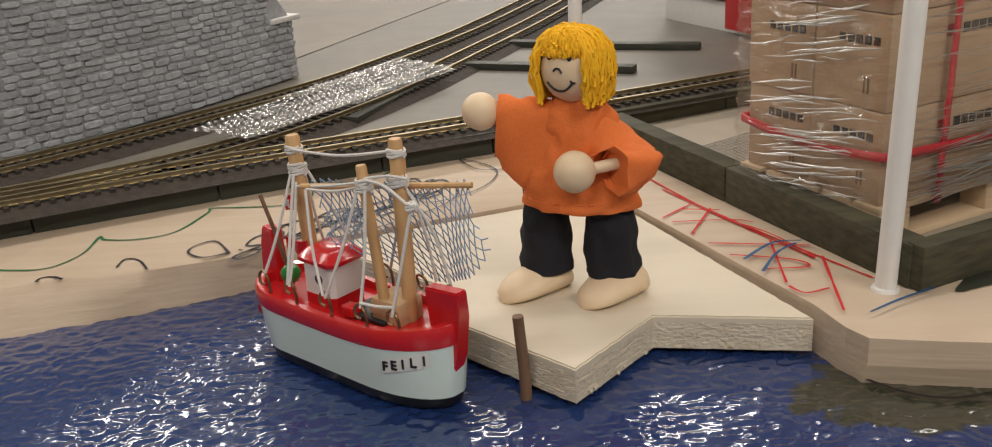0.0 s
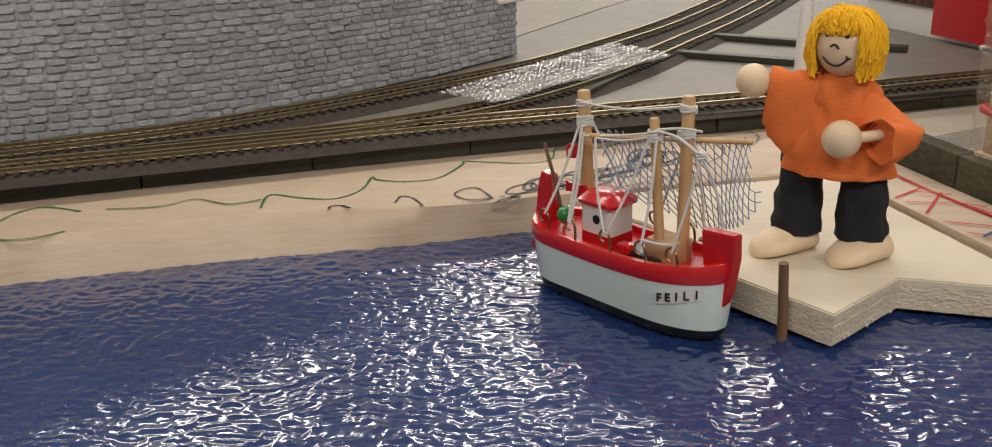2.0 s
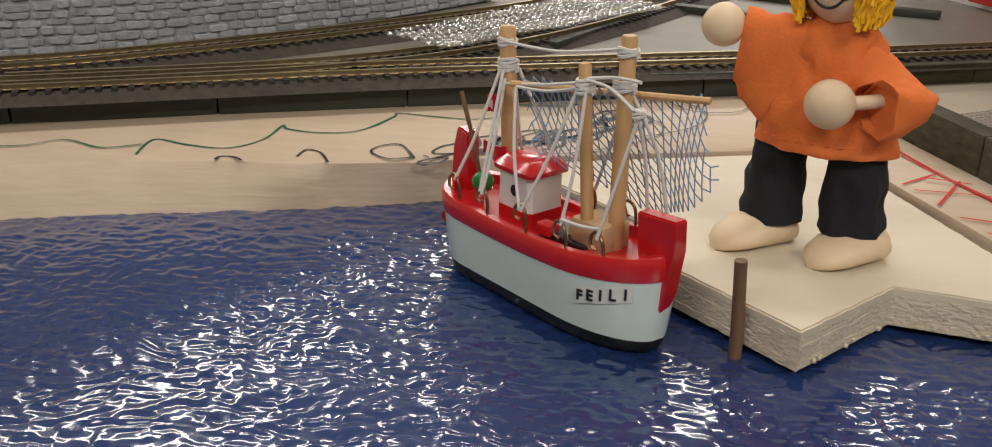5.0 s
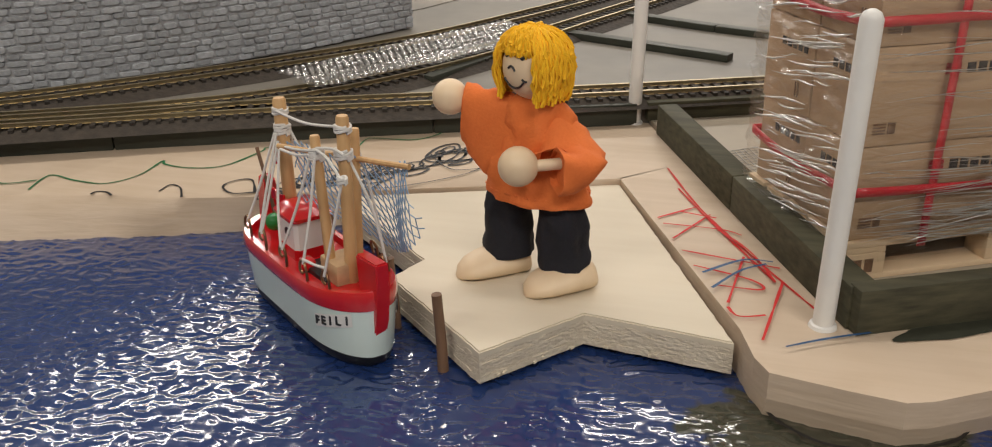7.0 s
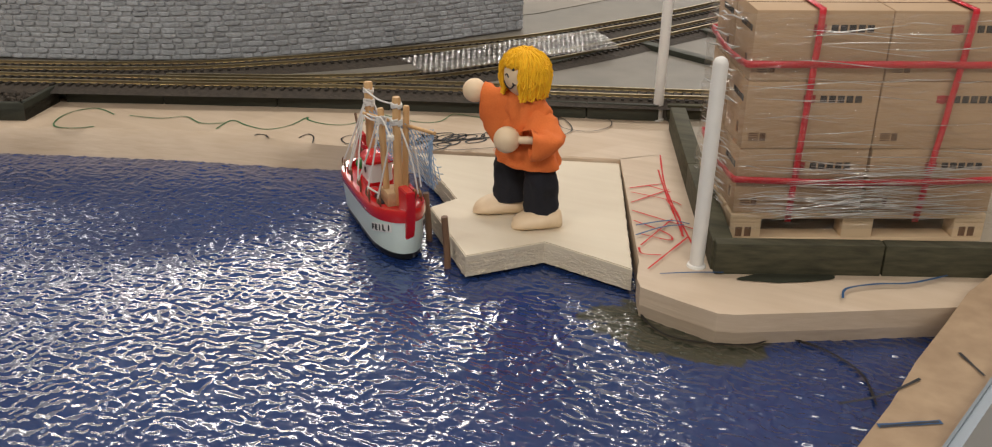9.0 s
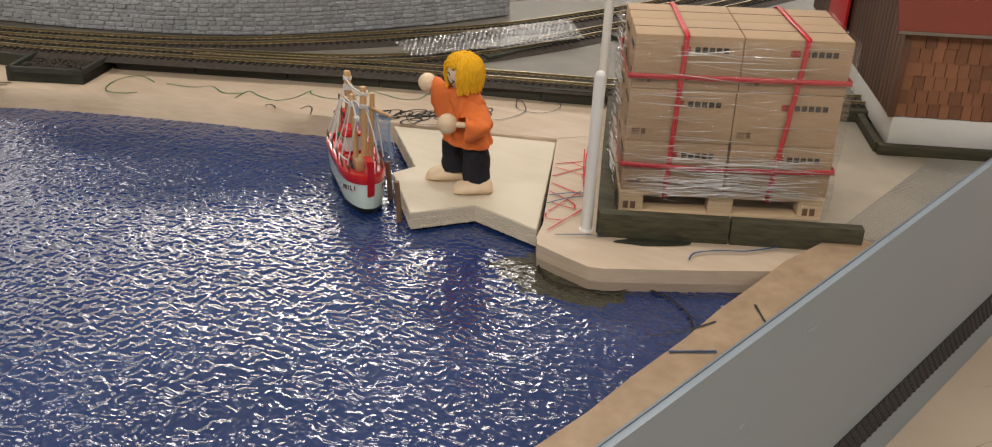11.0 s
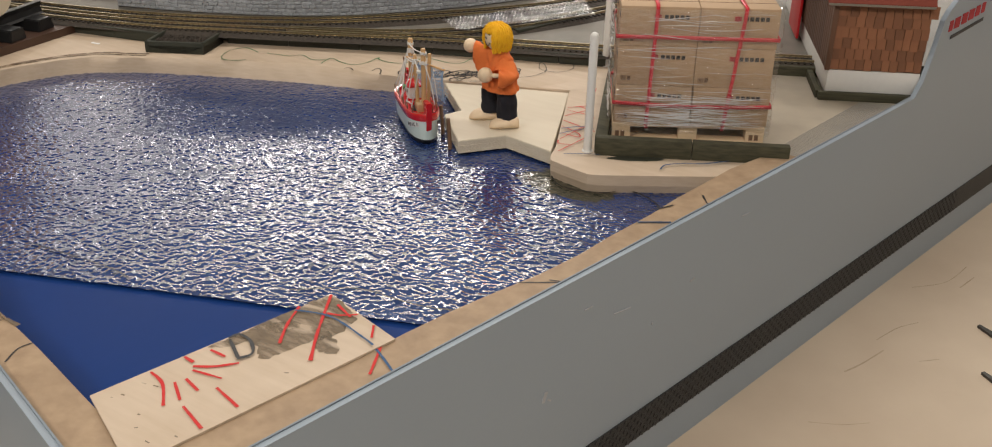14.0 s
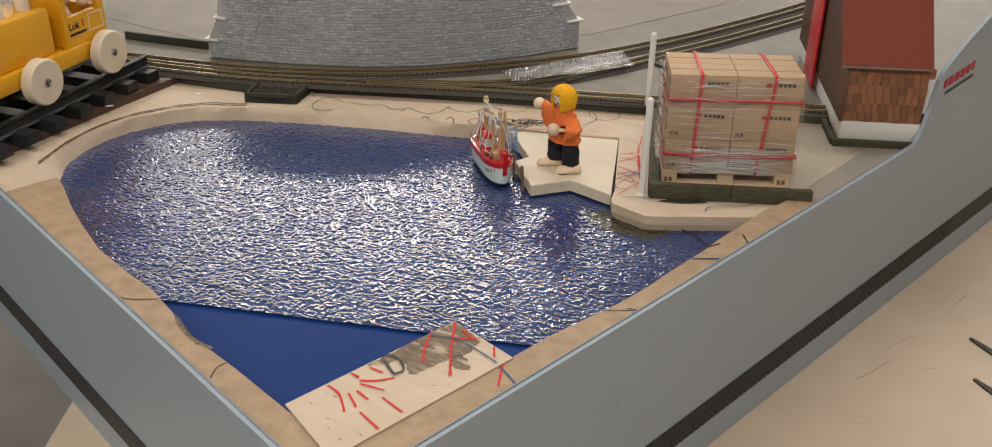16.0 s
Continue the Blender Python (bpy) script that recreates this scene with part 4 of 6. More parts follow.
# bubble film lying over the curved tracks
def film_at(u, v):
    a = Vector((-0.020, 0.770, 0)).lerp(Vector((0.082, 0.945, 0)), u)
    b = Vector((0.020, 0.742, 0)).lerp(Vector((0.125, 0.893, 0)), u)
    q = a.lerp(b, v)
    q.z = 0.0390 + 0.0022 * noise.noise(Vector((u * 5, v * 3, 8))) + 0.0010 * noise.noise(Vector((u * 16, v * 7, 2)))
    return q


bm = BM()
rows = [[bm.verts.new(film_at(i / 40, j / 12)) for j in range(13)] for i in range(41)]
for a, b in zip(rows, rows[1:]):
    for j in range(12):
        bm.faces.new((a[j], a[j + 1], b[j + 1], b[j]))
film_strip = thing("bubble_film", bm, M["foil"], "strip of clear sparkling bubble film over the tracks", "plastic film", smooth=60)
bm = BM()
rnd = random.Random(17)
for i in range(38):
    for j in range(9):
        q = film_at((i + 0.5 + 0.5 * (j % 2)) / 39, (j + 0.6) / 9.3)
        r = 0.0021 * rnd.uniform(0.75, 1.05)
        rings = []
        for lift, k in ((0.0, 1.0), (0.45, 0.92), (0.8, 0.6), (rnd.uniform(0.75, 1.0), 0.12)):
            rings.append([q + Vector((r * k * math.cos(t), r * k * math.sin(t), r * lift)) for t in (2 * math.pi * n / 9 for n in range(9))])
        loft(bm, rings, False, True)
part("bubble", bm, M["bubble"], film_strip, "small shiny air bubbles", kind="stuff", smooth=70)

# ---- stone wall: cast blocks on a curved backing ----
WPATH = smooth_path([(-0.424, 0.610, 0), (-0.345, 0.636, 0), (-0.270, 0.668, 0), (-0.196, 0.708, 0), (-0.126, 0.765, 0), (-0.055, 0.850, 0), (0.006, 0.948, 0)], 10)
WD = [0.0]
for a, b in zip(WPATH, WPATH[1:]):
    WD.append(WD[-1] + (b - a).length)
WLEN, WZ, WTOP = WD[-1], 0.029, 0.158


def on_wall(u):
    j = 0
    while j < len(WD) - 2 and WD[j + 1] < u:
        j += 1
    f = (u - WD[j]) / (WD[j + 1] - WD[j])
    d0 = (WPATH[min(j + 1, len(WPATH) - 1)] - WPATH[max(j - 1, 0)]).normalized()
    d1 = (WPATH[min(j + 2, len(WPATH) - 1)] - WPATH[j]).normalized()
    d = d0.lerp(d1, f).normalized()
    return WPATH[j].lerp(WPATH[j + 1], f), d, Vector((d.y, -d.x, 0))


def wall_top(u):
    for end, top in ((0.018, 0.054), (0.032, 0.088)):
        if u < end:
            return top
    for end, top in ((0.020, 0.070), (0.045, 0.098)):
        if u > WLEN - end:
            return top
    return WTOP


wall = thing("stone_wall", None, None, "curved grey cast-stone model wall with stepped white caps", "wall", at=None)
bm = BM()
us = [0, 0.018, 0.0181, 0.032, 0.0321] + [0.04 + (WLEN - 0.09) * i / 40 for i in range(41)] + [WLEN - 0.0451, WLEN - 0.045, WLEN - 0.0201, WLEN - 0.02, WLEN]
rings = []
for u in us:
    p, d, s = on_wall(u)
    t = wall_top(u)
    rings.append([p + Vector((0, 0, WZ)), p + Vector((0, 0, t)), p - s * 0.012 + Vector((0, 0, t)), p - s * 0.012 + Vector((0, 0, WZ))])
loft(bm, rings)
part("backing", bm, M["mortar"], wall, "pale mortar")
for u0, u1, z in ((-0.006, 0.018, 0.054), (0.014, 0.034, 0.088), (WLEN - 0.022, WLEN + 0.006, 0.070), (WLEN - 0.048, WLEN - 0.016, 0.098)):
    p, d, s = on_wall(min(max((u0 + u1) / 2, 0), WLEN))
    bm = BM()
    box(bm, (u1 - u0, 0.018, 0.0035), p + d * 0 - s * 0.005 + Vector((0, 0, z + 0.0018)), Matrix((d, -s, Vector((0, 0, 1)))).transposed(), 0.0006)
    part("cap", bm, M["white"], wall, "white cap")
rnd = random.Random(8)
stones = []
z = WZ + 0.0006
row = 0
while z < WTOP - 0.002:
    h = rnd.uniform(0.0036, 0.0047)
    u = -rnd.random() * 0.008
    while u < WLEN:
        w = rnd.uniform(0.0065, 0.0135)
        a, b = max(u, 0), min(u + w, WLEN)
        dz = rnd.uniform(-0.0006, 0.0006)
        if b - a > 0.002 and z + h <= wall_top((a + b) / 2) + 0.0012:
            stones.append((a, b, z + dz, h * rnd.uniform(0.78, 0.95), rnd.uniform(0.0010, 0.0021), rnd.uniform(-2.5, 2.5)))
        u += w + 0.0009
    z += h + 0.0003


def stone_verts(a, b, z0, h, out, tilt):
    p, d, s = on_wall((a + b) / 2)
    w = (b - a) * 0.5
    ct, st_ = math.cos(radians(tilt)), math.sin(radians(tilt))
    ring = []
    for o, k in ((-0.0005, 1.0), (out * 0.65, 0.96), (out, 0.78)):
        for x, y in ((-1, -0.55), (-0.8, -1), (0.8, -1), (1, -0.5), (1, 0.55), (0.75, 1), (-0.8, 1), (-1, 0.5)):
            x, y = x * w * (k if o > 0 else 1), y * h * 0.5 * (k if o > 0 else 1)
            ring.append(p + d * (x * ct - y * st_) + Vector((0, 0, z0 + h / 2 + x * st_ + y * ct)) + s * o)
    return ring


def stone_faces(o=0):
    f = []
    for r in (0, 8):
        f += [(o + r + i, o + r + (i + 1) % 8, o + r + 8 + (i + 1) % 8, o + r + 8 + i) for i in range(8)]
    f.append(tuple(o + 16 + i for i in range(8)))
    return f


near = [i for i, s in enumerate(stones) if 0.20 < s[0] < 0.46 and s[2] < 0.085][:300]
near_set = set(near)
verts, faces = [], []
for i, s in enumerate(stones):
    if i not in near_set:
        faces += stone_faces(len(verts))
        verts += [tuple(v) for v in stone_verts(*s)]
me = bpy.data.meshes.new("mesh")
me.from_pydata(verts, [], faces)
me.materials.append(M["stone_rest"])
part("stones", me, None, wall, "grey stones", kind="stuff")
NEAR_STONES = [stones[i] for i in near]

# ---- pier ----
PZ0, PZ1 = 0.0025, 0.0155
outline = [(0.074, 0.642), (0.136, 0.585), (0.1285, 0.566), (0.179, 0.518), (0.2095, 0.5545), (0.2645, 0.546), (0.203, 0.690)]
pier = thing("pier", None, None, "cream plywood landing pier with rough sawn edges", "pier")
PC = (0.17, 0.60)
LAYERS = 5
for q in range(LAYERS):
    z0 = PZ0 + (PZ1 - PZ0) * q / LAYERS
    z1 = PZ0 + (PZ1 - PZ0) * (q + 1) / LAYERS
    ring = []
    for (ax, ay), (bx, by) in zip(outline, outline[1:] + outline[:1]):
        n = max(int(math.hypot(bx - ax, by - ay) / 0.003), 2)
        L = math.hypot(bx - ax, by - ay)
        nx, ny = (by - ay) / L, -(bx - ax) / L
        for i in range(n):
            t = i / n
            o = (0.0005 * noise.noise(Vector((t * L * 260, q * 1.3, ax * 90))) - 0.00012 * (q % 2)) * (0 if i == 0 else 1)
            ring.append((ax + (bx - ax) * t + nx * o, ay + (by - ay) * t + ny * o))
    bm = BM()
    prism(bm, ring, z0, z1)
    if q == LAYERS - 1:
        top_edges = [e for e in bm.edges if len(e.link_faces) == 2 and all(v.co.z > z1 - 1e-6 for v in e.verts) and e.calc_face_angle(0) > 0.5]
        bmesh.ops.bevel(bm, geom=top_edges, offset=0.0006, segments=2, affect="EDGES")
    part("ply_layer", bm, M["pier"] if q == LAYERS - 1 else M["pier_core"], pier, smooth=30)
# splinters along the sawn edge
rnd = random.Random(21)
for q in range(9):
    t = rnd.random()
    a, b = (outline[3], outline[4]) if q < 6 else (outline[4], outline[5])
    bm = BM()
    box(bm, (rnd.uniform(0.001, 0.0022), 0.0009, 0.0007), (a[0] + (b[0] - a[0]) * t + 0.0004, a[1] + (b[1] - a[1]) * t - 0.0004, PZ0 + 0.0006 + rnd.random() * 0.001), Matrix.Rotation(rnd.random() * 3, 3, "Z"))
    part("splinter", bm, M["pier"], pier)


def stick(x, y, top):
    bm = BM()
    tube(bm, [(0, 0, 0), (0.0002, 0, 0.012), (-0.0003, 0.0002, top)], [0.0021, 0.0020, 0.0019], 10)
    return thing("mooring_stick", bm, M["twig"], "thin brown wooden mooring stick beside the pier", "stick", group="mooring sticks", at=pose(x, y, -0.001, 1.5, -2, 0))


stick(0.1345, 0.5545, 0.0310)
stick(0.1625, 0.5275, 0.0325)


def post(x, y, h, z=PLY):
    bm = BM()
    r = 0.0038
    tube(bm, [(0, 0, 0), (0, 0, 0.0012), (0, 0, 0.0016), (0, 0, h - 0.003), (0, 0, h - 0.001), (0, 0, h)], [r * 1.35, r * 1.25, r, r, r * 0.75, r * 0.3], 20)
    return thing("white_post", bm, M["white"], "white painted round wooden post standing on the plywood", "post", group="white posts", at=pose(x, y, z, 0.5, 1.0, 0))


post(0.2945, 0.561, 0.1135)
post(0.1975, 0.783, 0.110)

# ---- pallet with boxes ----
SU, SV = Vector((0.878, 0.479, 0)), Vector((-0.479, 0.878, 0))
SM = Matrix((SU, SV, Vector((0, 0, 1)))).transposed().to_4x4()
SM.translation = (0.3025, 0.5935, 0.0205)
pallet = thing("pallet", None, None, "small pale wooden pallet under wrapped boxes", "pallet", at=SM)
PW, PD = 0.141, 0.080
for y in (0.006, PD / 2, PD - 0.006):
    bm = BM()
    box(bm, (PW, 0.012, 0.0024), (PW / 2, y, 0.0012), bevel=0.0003)
    part("bottom_board", bm, M["pallet"], pallet)
    for x in (0.0085, PW / 2, PW - 0.0085):
        bm = BM()
        box(bm, (0.017, 0.0125, 0.0088), (x, y, 0.0068), bevel=0.0004)
        part("block", bm, M["pallet"], pallet)
for x in (0.0085, PW / 2, PW - 0.0085):
    bm = BM()
    box(bm, (0.017, PD, 0.0024), (x, PD / 2, 0.0124), bevel=0.0003)
    part("stringer_board", bm, M["pallet"], pallet)
for i in range(5):
    bm = BM()
    box(bm, (PW, 0.0135, 0.0026), (PW / 2, 0.0068 + i * (PD - 0.0136) / 4, 0.0149), bevel=0.0003)
    part("deck_board", bm, M["pallet"], pallet)
for x in (0.0085, PW - 0.0085):
    bm = BM()
    for dx in (-0.0035, 0.0015):
        box(bm, (0.0036, 0.0004, 0.0055), (x + dx, -0.0003, 0.0062))
        box(bm, (0.0016, 0.0006, 0.0028), (x + dx, -0.0004, 0.0062))
    part("stamp", bm, M["twig"], pallet, "dark burnt stamp bars")


def carton(i, j, k):
    w, d, h = 0.0698, 0.0372, 0.0368
    ob = thing("cardboard_box", None, None, "brown cardboard box with printed bars on a pallet", "box", group="boxes on the pallet",
               at=SM @ Matrix.Translation((0.001 + i * (w + 0.0008) + (j * 7 + k * 5 + i * 3) % 4 * 0.0003, 0.002 + j * (d + 0.0006), 0.0164 + k * 0.0371)))
    bm = BM()
    box(bm, (w, d, h), (w / 2, d / 2, h / 2), bevel=0.0007)
    part("carton", bm, M["card"], ob)
    bm = BM()
    box(bm, (w * 0.997, 0.0006, 0.0003), (w / 2, d / 2, h + 0.0001))
    part("flap_joint", bm, M["twig"], ob, "dark flap joint")
    if j == 0:
        x0 = 0.033
        bm = BM()
        for zz in (0, 0.0022):
            box(bm, (0.0062, 0.0003, 0.0018), (x0, -0.0002, h * 0.72 + zz))
        box(bm, (0.0026, 0.0004, 0.0045), (x0, -0.0002, h * 0.72 + 0.001))
        part("logo", bm, M["logo_red"], ob, "small red printed emblem")
        bm = BM()
        for q in range(5):
            box(bm, (0.0034, 0.0003, 0.0038), (x0 + 0.0075 + q * 0.0046, -0.0002, h * 0.72 + 0.001))
            box(bm, (0.0014, 0.0004, 0.0014), (x0 + 0.0075 + q * 0.0046, -0.00025, h * 0.72 + 0.001 - 0.0010))
        part("print_bar", bm, M["ink"], ob, "black printed bars")
        bm = BM()
        for q in range(4):
            box(bm, (0.0052, 0.0003, 0.0006), (0.006, -0.0002, 0.005 + q * 0.0012))
        box(bm, (0.003, 0.0003, 0.0042), (0.011, -0.0002, 0.0068))
        part("small_print", bm, M["twig"], ob, "small dark printed block")
    if i == 0:
        bm = BM()
        for q in range(5):
            box(bm, (0.0003, 0.003, 0.0032), (-0.0002, d * 0.62 - q * 0.0042, h * 0.72))
        part("side_print", bm, M["ink"], ob, "black printed bars")
        bm = BM()
        for q in range(2):
            box(bm, (0.0003, 0.0008, 0.006), (-0.0002, d * 0.3 - q * 0.002, h * 0.25))
        part("side_arrow", bm, M["twig"], ob, "dark printed arrows")
    return ob


for kk in range(3):
    for jj in range(2):
        for ii in range(2):
            carton(ii, jj, kk)

BW, BD, BZ0, BZ1 = 0.142, 0.0772, 0.0164, 0.1276


def band(pts, width_vec, name="strap"):
    """A flat strap along points; width_vec spans its width."""
    bm = BM()
    p = [Vector(q) for q in pts]
    wv = Vector(width_vec) * 0.5
    rings = []
    for q in p:
        jig = Vector((0.0004 * noise.noise(q * 60), 0.0004 * noise.noise(q * 70 + Vector((3, 1, 2))), 0.0003 * noise.noise(q * 65)))
        rings.append([q + jig - wv, q + jig + wv])
    loft(bm, rings, False, False, closed=False)
    ob = thing(name, bm, M["strap"], "red plastic strap round the boxes", "strap", group="red straps", at=SM)
    so = ob.modifiers.new("thickness", "SOLIDIFY")
    so.thickness = 0.0005
    return ob


e = 0.0013
for x, lean in ((0.0325, 0.003), (0.1065, 0.010)):
    dense = []
    for i in range(13):
        z = BZ0 - 0.004 + (BZ1 - BZ0 + 0.004) * i / 12
        dense.append((x - lean * 0.5 + lean * i / 12, -e, z))
    dense += [(x + lean * 0.5, -0.0005, BZ1 + e)] + [(x + lean * 0.5 - 0.006 * q / 6 * lean * 60, BD * q / 6, BZ1 + e) for q in range(1, 7)] + [(x, BD + e, BZ1), (x, BD + e, BZ0 - 0.002)]
    band(dense, (0.0034, 0, 0))
for z, s1 in ((0.1005, 0.0), (0.0375, -0.002)):
    ring = []
    for q in range(25):
        ring.append((-e + (BW + 2 * e) * q / 24, -e - 0.0006, z + s1 * math.sin(q / 24 * 3.1)))
    for q in range(1, 13):
        ring.append((BW + e, -e + (BD + 2 * e) * q / 12, z))
    for q in range(1, 13):
        ring.append((BW + e - (BW + 2 * e) * q / 12, BD + e, z))
    for q in range(1, 13):
        ring.append((-e, BD + e - (BD + 2 * e) * q / 12, z - 0.003 * math.sin(q / 12 * 3.1)))
    band(ring, (0, 0, 0.0036))

# stretch film: a crinkled skin, with taut folds at the sides
bm = BM()
rings = []
for i in range(70):
    t = i / 69
    z = BZ0 - 0.008 + (BZ1 - 0.001 - BZ0 + 0.008) * t
    ring = []
    loop_pts = [(x, -0.0022) for x in np.linspace(-0.002, BW + 0.002, 44)] + [(BW + 0.003, y) for y in np.linspace(0, BD, 30)] + \
               [(x, BD + 0.003) for x in np.linspace(BW + 0.002, -0.002, 30)] + [(-0.003, y) for y in np.linspace(BD, 0, 34)]
    for x, y in loop_pts:
        a = 0.0016 if y > 0.0 else 0.0007
        c = a * noise.noise(Vector((x * 30, y * 30, z * 260 + x * 50 - y * 60))) + a * 0.6 * noise.noise(Vector((x * 90, y * 90, z * 520)))
        ox, oy = (-1 if x < 0 else (1 if x > BW else 0)), (-1 if y < 0 else (1 if y > BD else 0))
        ring.append(Vector((x + ox * abs(c) * 2, y + oy * abs(c) * 1.6, z + c)))
    rings.append(ring)
loft(bm, rings, False, False)
film_ob = thing("stretch_film", bm, M["film"], "clear crinkled stretch film wrapped round the boxes", "plastic film", smooth=60, at=SM)

# taut folds of the film, at the side and along the foot
rnd = random.Random(5)
bm = BM()
for q in range(240):
    side_face = q % 9 < 3
    ln = rnd.uniform(0.010, 0.045) if side_face else rnd.uniform(0.012, 0.070)
    w = rnd.uniform(0.00022, 0.00075) if side_face else rnd.uniform(0.00012, 0.00040)
    z = BZ0 + rnd.random() ** 1.3 * (BZ1 - BZ0 - 0.004)
    if side_face:
        y0 = rnd.uniform(0.0, BD - ln - 0.003)
        a = [Vector((-0.0036 - 0.0006 * rnd.random(), y0 + ln * t, z + (0.005 * (0.5 - t)) * ln / 0.03 + 0.0006 * math.sin(t * 5 + q))) for t in (0, 0.25, 0.5, 0.75, 1)]
        nrm = Vector((-1, 0, 0))
    else:
        if rnd.random() < 0.5:
            z = BZ0 + rnd.random() * 0.03
        x0 = rnd.uniform(-0.002, BW - ln)
        tilt = rnd.uniform(-0.10, 0.10)
        a = [Vector((x0 + ln * t, -0.0038 - 0.0006 * rnd.random(), z + tilt * ln * (t - 0.5) + 0.0006 * math.sin(t * 4 + q))) for t in (0, 0.25, 0.5, 0.75, 1)]
        nrm = Vector((0, -1, 0))
    tube(bm, a, [w * 0.2, w * 0.8, w, w * 0.7, w * 0.2], 5)
part("fold", bm, M["fold"], film_ob, "shiny film folds", kind="stuff", smooth=80)


def wire_mesh(corners, nu, nv, label):
    """A sheet of thin crossed wires between four corners."""
    a, b, c, d = (Vector(p) for p in corners)
    bm = BM()
    for i in range(nu + 1):
        t = i / nu
        tube(bm, [a.lerp(b, t), d.lerp(c, t)], 0.00022, 4, caps=False)
    for j in range(nv + 1):
        t = j / nv
        tube(bm, [a.lerp(d, t) + Vector((0, 0, 0.0004)), b.lerp(c, t) + Vector((0, 0, 0.0004))], 0.00022, 4, caps=False)
    return thing("wire_mesh", bm, M["mesh_wire"], label, "wire mesh", group="wire mesh sheets", smooth=None)


wire_mesh([(0.440, 0.652, 0.0208), (0.466, 0.640, 0.0208), (0.516, 0.838, 0.0208), (0.472, 0.818, 0.0208)], 12, 60, "pale plastered wire mesh sheet lying on the yard board")
wire_mesh([(0.240, 0.728, 0.0208), (0.285, 0.632, 0.0208), (0.330, 0.660, 0.0208), (0.300, 0.770, 0.0208)], 30, 24, "grey wire mesh sheet lying beside the pallet")

